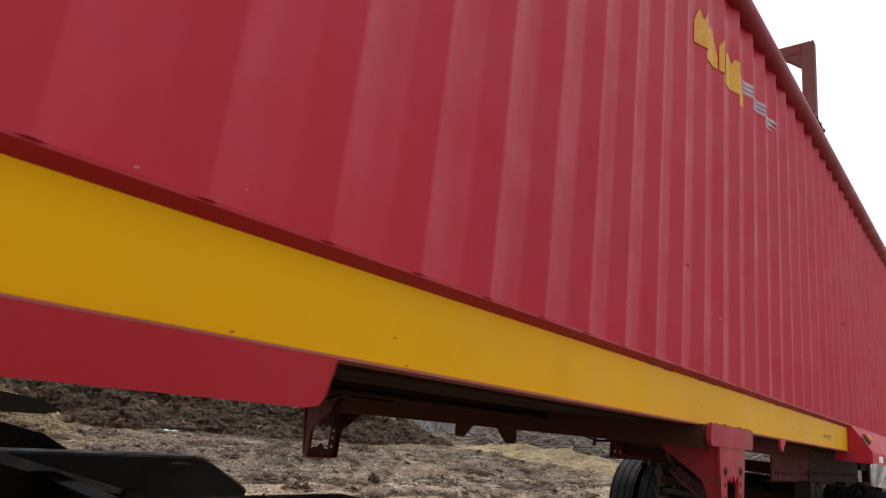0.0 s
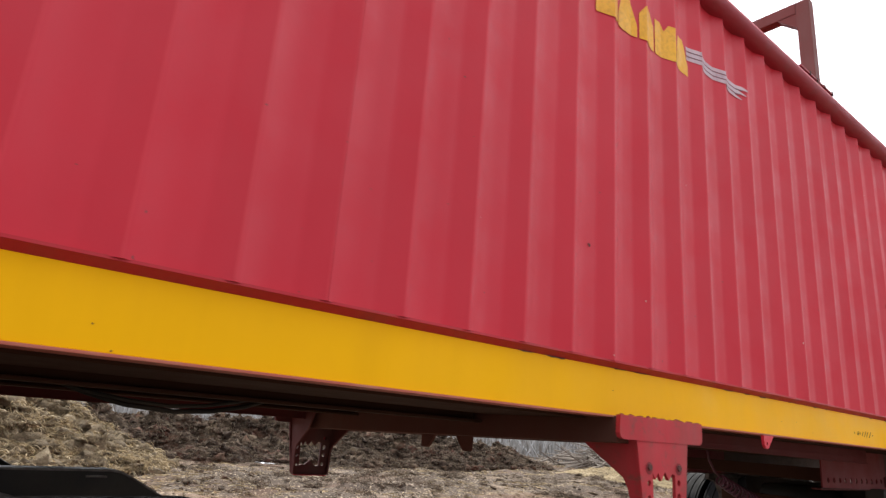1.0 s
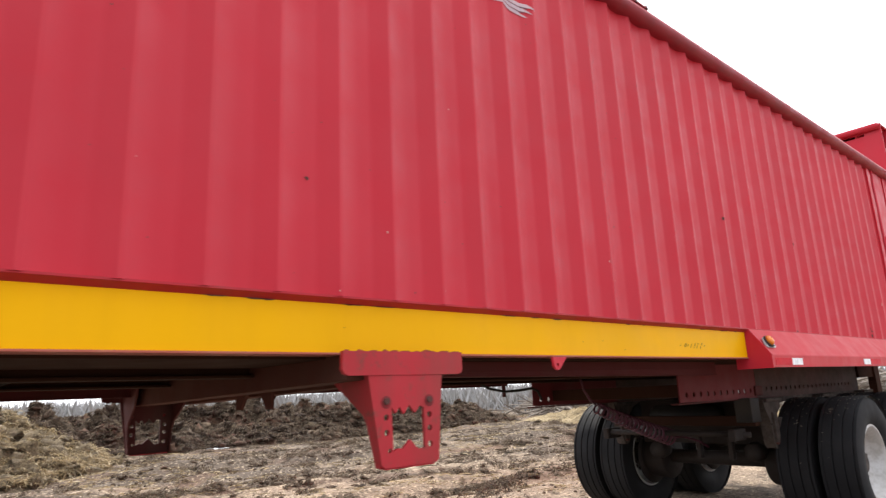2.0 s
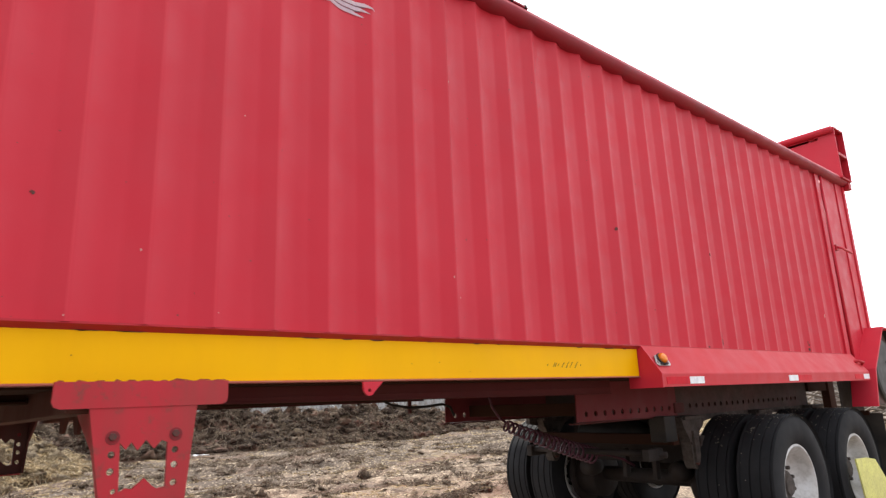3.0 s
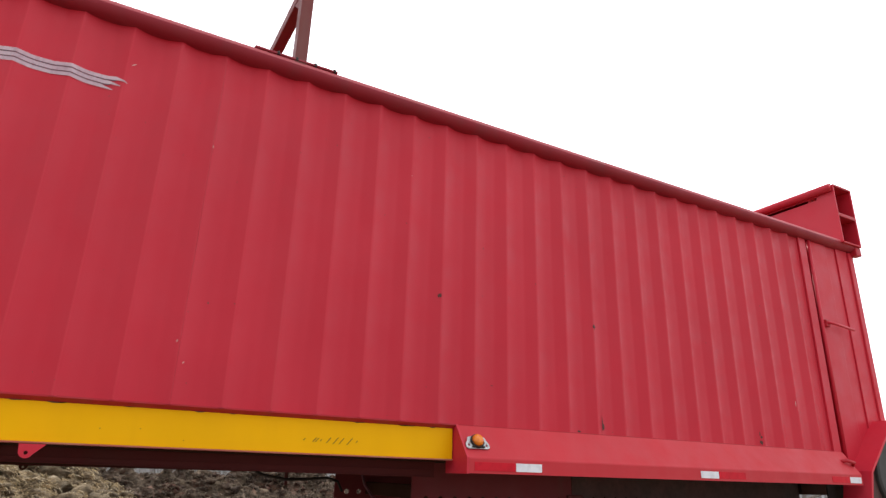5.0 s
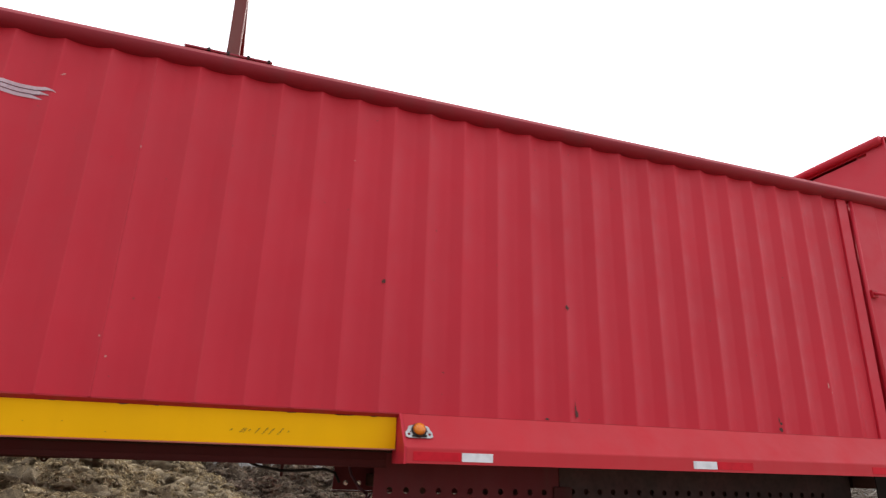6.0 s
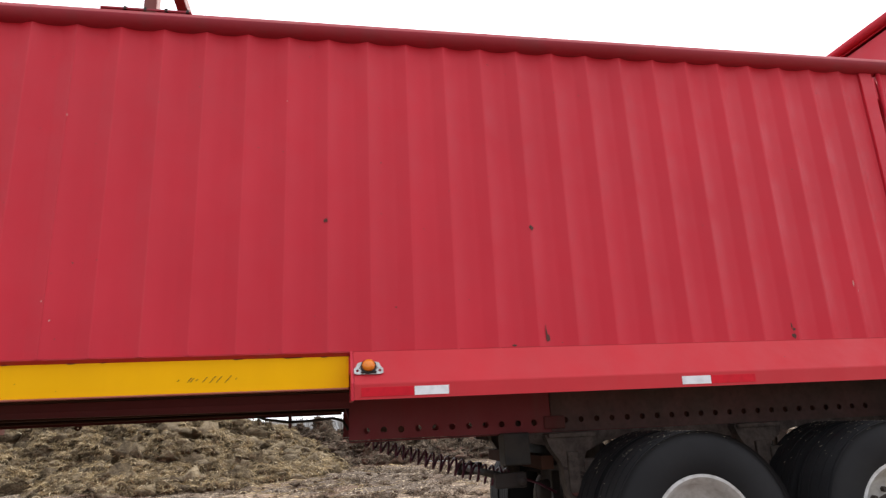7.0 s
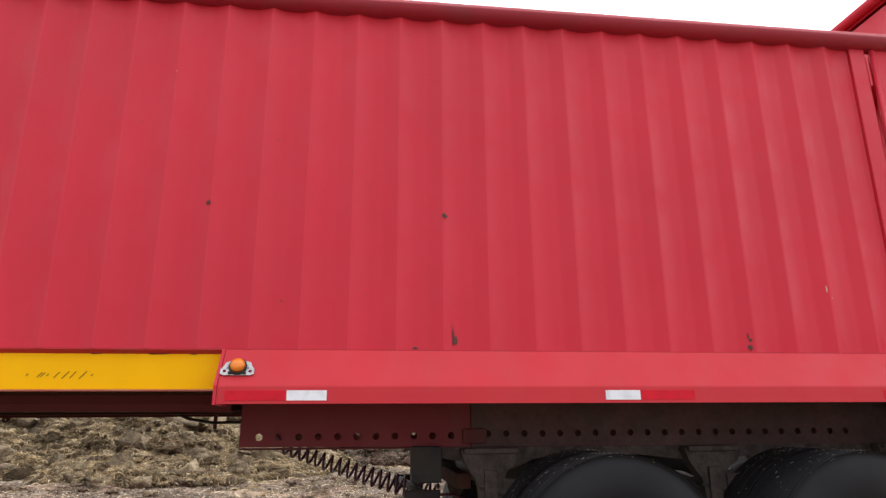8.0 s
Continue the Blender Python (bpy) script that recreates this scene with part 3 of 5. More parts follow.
for _ in range(2600):
    x, y = -4.5 - 15 * rnd.random() ** 0.7, rnd.uniform(-1, 22)
    if noise.fractal((x * 0.5, y * 0.3, 44.0), 0.8, 2.0, 3) > 0.05:
        litter_wads.append((x, y, ground_height(x, y) - 0.01, 0.02 + 0.10 * rnd.random() ** 3))
yard_skin = scatter_wads("yard_clumps", "low clumps of turf and compost dropped on the yard", "soil", litter_wads, YARD_WAD, 26, 0.45, 1.4)
strands("yard_tufts", "short brown stalks over the dropped clumps", "stalks", yard_skin, STALK_BITS, 16000, 0.10, 0.0045, 27, wild=1.8, lift=0.02, droop=1.0)


# a pale torn sheet at the foot of the bank
rnd = random.Random(77)
verts = []
for j in range(4):
    for i in range(9):
        x, y = -16.9 + 0.075 * j + 0.03 * rnd.random(), 8.15 + 0.075 * i
        verts.append((x, y, ground_height(x, y) + 0.03 + 0.05 * rnd.random()))
quads = [(9 * j + i, 9 * j + i + 1, 9 * j + i + 10, 9 * j + i + 9) for j in range(3) for i in range(8)]
scrap = mesh_object("plastic_scrap", verts, quads, TAPE_WHITE)
thick = scrap.modifiers.new("thick", "SOLIDIFY")
thick.thickness = 0.004
tagged(scrap, "crumpled white plastic scrap on the dirt", "scrap")


def branch_pile(name, centre, size, count, seed):
    """Cut limbs thrown in a heap."""
    rnd = random.Random(seed)
    bm = bmesh.new()
    for _ in range(count):
        u, v = rnd.gauss(0, 0.42), rnd.gauss(0, 0.42)
        h = size[2] * max(0.05, 1 - 0.8 * math.hypot(u, v)) * rnd.random()
        p = Vector((centre[0] + u * size[0], centre[1] + v * size[1], GROUND + 0.05 + h))
        a = rnd.uniform(0, 2 * math.pi)
        d = Vector((math.cos(a), math.sin(a), rnd.uniform(-0.25, 0.5))).normalized()
        ln = rnd.uniform(0.7, 2.6)
        r = rnd.uniform(0.012, 0.06)
        bend = Vector((rnd.uniform(-1, 1), rnd.uniform(-1, 1), rnd.uniform(-0.4, 1))) * 0.18 * ln
        pts = [p - d * ln / 2, p + bend * 0.5, p + d * ln / 2 + bend]
        for q in pts:
            q.z = max(GROUND + r, q.z)
        tube(bm, pts, [r, r * 0.8, r * 0.35], 5)
    return tagged(part(name, bm, BARK), "grey heap of cut bare branches", "branches", kind="stuff")


branch_pile("branch_pile", (-6.0, 25.0), (3.6, 2.2, 1.7), 330, 31)
branch_pile("branch_pile", (-16.5, 26.0), (5.5, 1.8, 1.6), 420, 32)


def brush_line(name, places, height, seed):
    """Bare scrub along the horizon: bundles of thin twigs."""
    rnd = random.Random(seed)
    verts, faces = [], []
    for x, y in places:
        for _ in range(18):
            bx, by = x + rnd.gauss(0, 1.0), y + rnd.gauss(0, 1.0)
            h = height * rnd.uniform(0.25, 1.0) ** 0.8
            w = height * rnd.uniform(0.008, 0.030)
            tx, ty = rnd.gauss(0, 0.32) * h, rnd.gauss(0, 0.32) * h
            a = rnd.uniform(0, 3.14)
            s = Vector((math.cos(a), math.sin(a), 0)) * w
            p, q = Vector((bx, by, GROUND)), Vector((bx + tx * 0.6, by + ty * 0.6, h * 0.6))
            r = Vector((bx + tx, by + ty, h))
            k = len(verts)
            verts += [p - s, p + s, q + s * 1.3, q - s * 1.3, r]
            faces += [(k, k + 1, k + 2, k + 3), (k + 3, k + 2, k + 4)]
    return tagged(mesh_object(name, verts, faces, BRUSH), "grey leafless scrub along the horizon", "scrub", kind="stuff")


scrub = []
for _ in range(1700):
    a = rnd.uniform(radians(-12), radians(82))
    d = rnd.uniform(38, 75)
    scrub.append((-d * math.cos(a), 4 + d * math.sin(a)))
brush_line("scrub", scrub, 2.15, 41)
woods = []
for _ in range(900):
    a = rnd.uniform(radians(-15), radians(88))
    d = rnd.uniform(140, 210)
    woods.append((-d * math.cos(a), 4 + d * math.sin(a)))
brush_line("far_woods", woods, 3.5, 42)

# ---- trailer body ----
PITCH, PHASE, DEPTH = 0.2296, 1.368, 0.027
CREST, FALL, RAMP = 0.022, 0.42, 0.66
FRONT, REAR = -3.0, 8.885
MID = -2.0
LIP, TOP = 1.585, 3.430


def crest_y(k):
    """Where crest k stands; the ribs crowd a little towards the middle of the trailer."""
    return PHASE + PITCH * k - (0.036 * math.sin(math.pi * k / 32) if 0 < k < 32 else 0.0)


def rib_at(y):
    """The place of y in ribs, counted from the crest at PHASE."""
    k = (y - PHASE) / PITCH
    for _ in range(6):
        k += (y - crest_y(k)) / PITCH
    return k


def wall_x(y):
    """The sheet's face at y: a narrow crest, a quick fall behind it, a flat, and a long ramp out to the next crest."""
    u = rib_at(y) % 1.0
    if u < CREST:
        d = 0.0
    elif u < FALL:
        d = math.sin(0.5 * math.pi * (u - CREST) / (FALL - CREST))
    elif u < RAMP:
        d = 1.0
    else:
        d = 1.0 - ((u - RAMP) / (1.0 - RAMP)) ** 1.08
    bow = min(1.0, max(0.0, (y - 4.2) / 2.4))
    return -0.789 - 0.006 * bow * bow * (3 - 2 * bow) - DEPTH * d


STOPS = (0.0, CREST, 0.07, 0.12, 0.18, 0.24, 0.30, 0.36, FALL, 0.50, 0.62, RAMP, 0.70, 0.73, 0.78, 0.85, 0.92, 0.985)


def sheet_stops(y0, y1, stops=STOPS):
    """Places along the sheet where its profile bends, between y0 and y1."""
    ys = [crest_y(k + u) for k in range(math.floor(rib_at(y0)), math.floor(rib_at(y1)) + 1) for u in stops]
    return [y0] + [y for y in ys if y0 + 0.001 < y < y1 - 0.001] + [y1]


trailer = thing("semi_trailer", "long red corrugated steel bulk trailer with a yellow side beam", "trailer", at=(MID, 4.0, GROUND))
trailer_fix = Matrix.Translation((-MID, -4.0, -GROUND))


def add(name, bm, mat, label="", smooth=False, parent=None):
    """A part of the trailer, given in world coordinates."""
    bm.transform(trailer_fix)
    return part(name, bm, mat, parent or trailer, label, smooth)


def corrugated(y0, y1, mirror, rows, per):
    bm = bmesh.new()
    ys = sheet_stops(y0, y1, STOPS if per > 8 else (0.0, FALL, RAMP))
    zs = [LIP + (TOP - LIP) * k / rows for k in range(rows + 1)]
    def at(x, y, z):
        return (2 * MID - x if mirror else x, y, z)
    # crest strips that take the painted highlight tone, passed on below as worn
    crest_lit = [(rib_at(y) + 0.016) % 1.0 < CREST for y in ys]
    grid = [[bm.verts.new(at(wall_x(y) + 0.0022 * noise.noise((y * 1.6, z * 1.3, 2.0)), y, z)) for z in zs] for y in ys]
    back = [[bm.verts.new(at(-0.855, y, z)) for z in (LIP, TOP)] for y in (y0, y1)]
    for a, b, worn in zip(grid, grid[1:], crest_lit):
        for k in range(rows):
            bm.faces.new([a[k], b[k], b[k + 1], a[k + 1]]).material_index = 1 if worn and per > 8 else 0
    bm.faces.new([back[0][0], back[0][1], back[1][1], back[1][0]])
    bm.faces.new([r[0] for r in grid] + [back[1][0], back[0][0]])
    bm.faces.new([r[-1] for r in reversed(grid)] + [back[0][1], back[1][1]])
    bm.faces.new([v for v in grid[0]] + [back[0][1], back[0][0]])
    bm.faces.new([v for v in reversed(grid[-1])] + [back[1][0], back[1][1]])
    return bm


seams = [FRONT, crest_y(-1) + 0.004, crest_y(11) + 0.004, REAR]
for a, b in zip(seams, seams[1:]):
    panel = add("wall_panel", corrugated(a + 0.0005, b - 0.0005, False, 14, 20), RED, "corrugated red steel sheet", True)
    panel.data.materials.append(RIB_EDGE)
    panel.data.set_sharp_from_angle(angle=radians(32))
for a, b in zip(seams, seams[1:]):
    add("wall_panel", corrugated(a + 0.0008, b - 0.0008, True, 1, 8), RED, "corrugated red steel sheet")


for y in seams[1:3]:
    add("seam_strip", boxes((-0.867, -0.8565, y - 0.03, y + 0.03, LIP, TOP), bevel=0.0), RED_WORN)


def both(x0, x1):
    """A span in x on the near side and its mirror on the far side."""
    return ((x0, x1), (2 * MID - x1, 2 * MID - x0))


RAIL = [(-0.845, 3.508), (-0.752, 3.508), (-0.740, 3.505), (-0.7345, 3.496), (-0.734, 3.482), (-0.738, 3.466), (-0.746, 3.452), (-0.758, 3.441), (-0.775, 3.433), (-0.795, 3.430), (-0.845, 3.430)]
for m in (0, 1):
    rail = [(2 * MID - a if m else a, b) for a, b in RAIL]
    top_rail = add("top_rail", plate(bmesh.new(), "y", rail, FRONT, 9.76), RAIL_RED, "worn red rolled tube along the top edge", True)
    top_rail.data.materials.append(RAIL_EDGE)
    # upper outer faces get the painted highlight tone
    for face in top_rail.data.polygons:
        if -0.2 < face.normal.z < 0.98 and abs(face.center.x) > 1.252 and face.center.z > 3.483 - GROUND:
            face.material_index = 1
    top_rail.data.set_sharp_from_angle(angle=radians(40))
for m in (0, 1):
    sx = (lambda v: 2 * MID - v) if m else (lambda v: v)
    lip = [(-0.850, 1.587), (-0.796, 1.587), (-0.796, 1.580), (-0.822, 1.563), (-0.850, 1.563)]
    add("bottom_lip", plate(bmesh.new(), "y", [(sx(p), q) for p, q in lip], FRONT, REAR), RED_WORN, "dull red folded lip under the corrugated sheet")
for x0, x1 in both(-0.835, -0.8205):
    add("side_beam", boxes((x0, x1, FRONT, 5.344, 1.402, 1.563), bevel=0.002), YELLOW, "bright yellow steel channel")
for x0, x1 in both(-0.90, -0.813):
    add("beam_flange", boxes((x0, x1, FRONT, 5.344, 1.395, 1.402), bevel=0.002), FLANGE, "red lower flange of the yellow beam")
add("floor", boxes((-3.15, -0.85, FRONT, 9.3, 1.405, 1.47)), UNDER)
add("front_wall", boxes((-3.18, -0.82, FRONT - 0.06, FRONT, 1.40, 3.50)), RED)

# skirt over the wheels
for m in (0, 1):
    sx = (lambda v: 2 * MID - v) if m else (lambda v: v)
    prof = [(-0.797, 1.583), (-0.677, 1.412), (-0.675, 1.405), (-0.675, 1.332), (-0.688, 1.332), (-0.688, 1.400), (-0.815, 1.570)]
    bm = plate(bmesh.new(), "y", [(sx(a), b) for a, b in prof], 5.366, 8.99)
    skirt = add("skirt", bm, RED_DUSTY, "sloped red skirt with a turned-down edge")
    cap = [(-0.90, 1.556), (-0.838, 1.588), (-0.797, 1.587), (-0.672, 1.413), (-0.672, 1.329), (-0.90, 1.329)]
    add("skirt_end", plate(bmesh.new(), "y", [(sx(a), b) for a, b in cap], 5.350, 5.364), RED)
for y, wide, mat, nm in ((5.667, 0.176, TAPE_WHITE, "white_tape"), (7.142, 0.172, TAPE_WHITE, "white_tape"), (8.822, 0.150, TAPE_WHITE, "white_tape"),
                         (5.400, 0.262, TAPE_RED, "red_tape"), (7.318, 0.270, TAPE_RED, "red_tape"), (8.590, 0.228, TAPE_RED, "red_tape")):
    add(nm, boxes((-0.676, -0.6728, y, y + wide, 1.346, 1.390), bevel=0.0008), mat, "reflective strip")

# marker lamp on the skirt
slope = Vector((0.88, 0, 0.475)).normalized()
lamp_at = Vector((-0.722, 5.440, 1.492))
turn = slope.to_track_quat("Z", "Y").to_matrix().to_4x4() @ Matrix.Rotation(math.pi / 2, 4, "Z") @ Matrix.Scale(0.88, 4)
bm = bmesh.new()
plate(bm, "z", [(-0.046, -0.066), (-0.046, 0.066), (-0.038, 0.084), (-0.010, 0.084), (0.008, 0.070), (0.030, 0.062), (0.038, 0.040), (0.038, -0.040), (0.030, -0.062), (0.008, -0.070), (-0.010, -0.084), (-0.038, -0.084)], 0.0, 0.005, [ring(-0.022, -0.064, 0.009, 10), ring(-0.022, 0.064, 0.009, 10), ring(-0.004, -0.052, 0.005, 8), ring(-0.004, 0.052, 0.005, 8)])
bm.transform(Matrix.Translation(lamp_at) @ turn)
bracket = add("marker_lamp", bm, ZINC, "zinc bracket of the side marker lamp")
bm = bmesh.new()
lathe(bm, [(0.004, 0.0), (0.004, 0.047), (0.016, 0.046), (0.016, 0.0)], (0.002, 0, 0), "z", 24)
box(bm, -0.040, -0.030, -0.045, 0.045, 0.004, 0.016, bevel=0.003)
bm.transform(Matrix.Translation(lamp_at) @ turn)
add("lamp_housing", bm, BLACK, "black rubber ring", True, bracket)
bm = bmesh.new()
lathe(bm, [(0.014, 0.0), (0.014, 0.039), (0.030, 0.036), (0.041, 0.026), (0.046, 0.0)], (0.004, 0, 0), "z", 24)
bm.transform(Matrix.Translation(lamp_at) @ turn)
add("lamp_lens", bm, AMBER, "round amber lens", True, bracket)

bm = boxes((-0.78, -0.725, 5.40, 5.48, 1.462, 1.476), bevel=0.002)
add("lamp_foot", bm, ZINC, "", False, bracket)

# ---- rear gate, corner and header ----
for m in (0, 1):
    sx = (lambda v: 2 * MID - v) if m else (lambda v: v)
    for x0, x1, y0, y1 in ((-0.85, -0.799, 8.888, 8.988), (-0.91, -0.868, 8.93, 9.06), (-0.85, -0.802, 9.052, 9.30), (-0.85, -0.812, 9.30, 9.46), (-0.85, -0.800, 9.46, 9.64)):
        add("gate_strip", boxes((sx(x0), sx(x1), y0, y1, 1.50, 3.432), bevel=0.005), RED, "flat red strip of the rear gate side")
    add("hinge_post", tube(bmesh.new(), [(sx(-0.800), 9.036, 1.53), (sx(-0.800), 9.036, 3.426)], 0.016, 14), RED, "round red post", True)
    add("corner_post", boxes((sx(-0.86), sx(-0.785), 9.64, 9.70, 1.40, 3.426), bevel=0.008), RED)
add("rear_gate", boxes((-3.2, -0.8, 9.70, 9.74, 1.45, 3.48)), RED)
latch = add("gate_latch", tube(bmesh.new(), [(-0.770, 9.06, 2.662), (-0.745, 9.12, 2.655), (-0.745, 9.41, 2.635)], 0.012, 8), RED, "thin steel latch handle", True)
add("latch_plate", boxes((-0.802, -0.77, 9.05, 9.11, 2.63, 2.69), bevel=0.004), RED_WORN, "", False, latch)
add("skirt_catch", tube(bmesh.new(), [(-0.77, 8.86, 1.50), (-0.72, 8.89, 1.515), (-0.70, 8.96, 1.50), (-0.735, 8.985, 1.47)], 0.014, 8), RED_WORN, "bent red catch", True)

bm = plate(bmesh.new(), "y", [(-0.71, 3.48), (-0.71, 4.06), (-3.29, 4.06), (-3.29, 3.48)], 9.455, 9.470, [[(-0.88, 3.988), (-1.95, 3.988), (-1.95, 3.960), (-0.88, 3.960)]])
header = add("rear_header", bm, RED, "red box header across the rear top")
add("header_back", boxes((-3.28, -0.714, 9.742, 9.762, 3.474, 4.075)), RED, "", False, header)
for z0, z1, y1 in ((4.055, 4.075, 9.742), (3.745, 3.778, 9.742), (3.474, 3.490, 9.742)):
    add("header_shelf", boxes((-3.28, -0.712, 9.47, y1, z0, z1)), RED_WORN, "", False, header)
add("header_web", boxes((-0.98, -0.96, 9.47, 9.74, 3.485, 4.05)), RED_WORN, "", False, header)
add("header_tube", tube(bmesh.new(), [(-3.2, 9.435, 4.036), (-0.725, 9.435, 4.036)], 0.038, 14), RED, "", True, header)
add("header_foot", boxes((-0.80, -0.73, 9.68, 9.77, 3.39, 3.472), bevel=0.01), RED_WORN, "", False, header)

# drive housing at the rear corner
for m in (0, 1):
    sx = (lambda v: 2 * MID - v) if m else (lambda v: v)
    hexa = [(8.96, 1.09), (9.075, 1.44), (9.53, 1.86), (9.76, 1.845), (9.94, 1.67), (9.93, 1.09)]
    inner = [(8.985, 1.10), (9.096, 1.43), (9.54, 1.842), (9.752, 1.828), (9.92, 1.662), (9.91, 1.10)]
    rim_line = hexa[:4] + [(9.752, 1.828), (9.54, 1.842), (9.096, 1.43), (8.985, 1.09)]
    housing = add("drive_housing", plate(bmesh.new(), "x", rim_line, sx(-0.64), sx(-0.86)), RED, "red angled housing of the drive")
    # rear part of the rim, its unlit inner face painted near-black
    edge_line = hexa[3:] + [(9.91, 1.09), (9.92, 1.662), (9.752, 1.828)]
    add("housing_edge", plate(bmesh.new(), "x", edge_line, sx(-0.66), sx(-0.86)), CROSS_DARK, "rear edge of the rim, coloured near-black as shade", False, housing)
    add("housing_back", boxes((sx(-0.955), sx(-0.945), 8.95, 9.55, 1.03, 1.402), bevel=0.002), CROSS_DARK, "", False, housing)
    add("housing_plate", plate(bmesh.new(), "x", inner, sx(-0.72), sx(-0.73)), RAIL_DUST, "dirt-caked steel plate", False, housing)
    bm = lathe(bmesh.new(), [(0.0, 0.0), (0.0, 0.295), (0.010, 0.315), (0.03, 0.32), (0.03, 0.0)], (0, 9.575, 1.42), "x", 44)
    for v in bm.verts:
        v.co.x = sx(-0.685 - v.co.x)
    add("cover_disc", bm, DISC, "round grey cover", False, housing)
    for a, b in ((0.02, 0.08), (-0.02, -0.07), (0.06, -0.02)):
        add("disc_bolt", lathe(bmesh.new(), [(sx(-0.685), 0.0), (sx(-0.685), 0.016), (sx(-0.672), 0.014), (sx(-0.672), 0.0)], (0, 9.575 + a, 1.42 + b), "x", 8), BLACK, "", False, housing)

# hoop across the top
hoop_y0, hoop_y1 = 4.213, 4.283
bm = boxes((-0.815, -0.735, hoop_y0, hoop_y1, 3.490, 4.10), (2 * MID + 0.735, 2 * MID + 0.815, hoop_y0, hoop_y1, 3.490, 4.10), (2 * MID + 0.815, -0.815, hoop_y0, hoop_y1, 4.02, 4.10), bevel=0.006)
plate(bm, "y", [(-0.814, 4.021), (-0.814, 3.92), (-0.93, 4.021)], hoop_y0 + 0.004, hoop_y1 - 0.004)
plate(bm, "y", [(2 * MID + 0.814, 4.021), (2 * MID + 0.93, 4.021), (2 * MID + 0.814, 3.92)], hoop_y0 + 0.004, hoop_y1 - 0.004)
add("top_hoop", bm, FLANGE_DULL, "dull red square-tube hoop over the open top")
foot = add("hoop_foot", boxes((-0.82, -0.731, 3.99, 4.47, 3.507, 3.519), bevel=0.003), RAIL_RED, "worn red foot plate of the hoop")
for y in (4.12, 4.225, 4.335, 4.45):
    add("foot_bolt", lathe(bmesh.new(), [(-0.010, 0.0), (-0.010, 0.010), (0.006, 0.010), (0.010, 0.007), (0.012, 0.0)], (-0.737, y, 3.517), "z", 8), BLACK, "dark bolt at the edge of the plate", False, foot)

# ---- decals and marks on the sheet ----
def decal(name, y0, y1, low, high, mat, label, lift=0.0026):
    """A painted mark that follows the sheet; low and high give its edges at y."""
    along = sorted(sheet_stops(y0, y1) + [y0 + (y1 - y0) * k / 9 for k in range(1, 9)])
    n = len(along) - 1
    verts = []
    for y in along:
        x = wall_x(y) + lift
        for z in (low(y), high(y)):
            verts.append((x - MID, y - 4.0, z - GROUND))
    faces = [(2 * i, 2 * i + 2, 2 * i + 3, 2 * i + 1) for i in range(n)]
    ob = mesh_object(name, verts, faces, mat, trailer)
    ob["label"] = label
    return ob


# five slanted yellow blocks and a band of three stripes
for k, (lean_low, lean_high, cut) in enumerate(((0.0, 0.030, 0.055), (0.0, 0.045, 0.0), (0.0, 0.020, 0.0), (0.0, 0.0, 0.040), (0.0, 0.048, 0.0))):
    y = 2.185 + 0.139 * k
    def high(q, y=y, a=lean_high, c=cut):
        v = (q - y) / 0.128
        side = min(1.0, v / 0.30, (1.0 - v) / 0.30 + (0.5 if c else 0.0))
        return 2.968 + 0.176 - (1.0 - max(0.0, side)) * a * 2.6 - c * max(0.0, 1.0 - abs(v - 0.5) / 0.18)
    decal("brand_block", y, y + 0.128, lambda q: 2.968, high, DECAL_YELLOW, "plain yellow painted block")
for k, end in enumerate((3.425, 3.398, 3.368)):
    decal("stripe", 2.86, end, lambda q, k=k, e=end: 3.107 - 0.026 * k + min(0.0, e - 0.04 - q) * 0.15, lambda q, k=k, e=end: 3.126 - 0.026 * k + min(0.0, e - 0.05 - q) * 0.42, DECAL_WHITE, "thin white stripe")
for k in range(2):
    decal("stripe_shadow", 2.86, 3.375 - 0.022 * k, lambda q, k=k: 3.101 - 0.026 * k, lambda q, k=k: 3.106 - 0.026 * k, DECAL_DARK, "dark line between the stripes")


def spot(name, y, z, w, h, mat, label, skew=0.0):
    """A small ragged patch: an oval with a torn outline."""
    def half(q, seed):
        oval = math.sqrt(max(0.02, 1 - ((q - y) / (w / 2)) ** 2))
        return h / 2 * oval * (0.8 + 0.9 * noise.noise((q * 160.0, z * 9.0, seed)))
    decal(name, y - w / 2, y + w / 2, lambda q: z - half(q, 3.0) + skew * (q - y), lambda q: z + half(q, 8.0) + skew * (q - y), mat, label, 0.0030)


for y, z, w, h in ((5.222, 2.300, 0.022, 0.034), (6.398, 2.272, 0.030, 0.028), (6.438, 1.660, 0.010, 0.105), (6.446, 1.630, 0.026, 0.06), (7.988, 1.612, 0.024, 0.036), (7.994, 1.650, 0.018, 0.022), (7.984, 1.668, 0.008, 0.05), (6.25, 1.597, 0.03, 0.012), (2.157, 1.978, 0.016, 0.014), (5.60, 1.82, 0.012, 0.010)):
    spot("rust_spot", y, z, w, h, RUST, "dark rust spot through the paint")
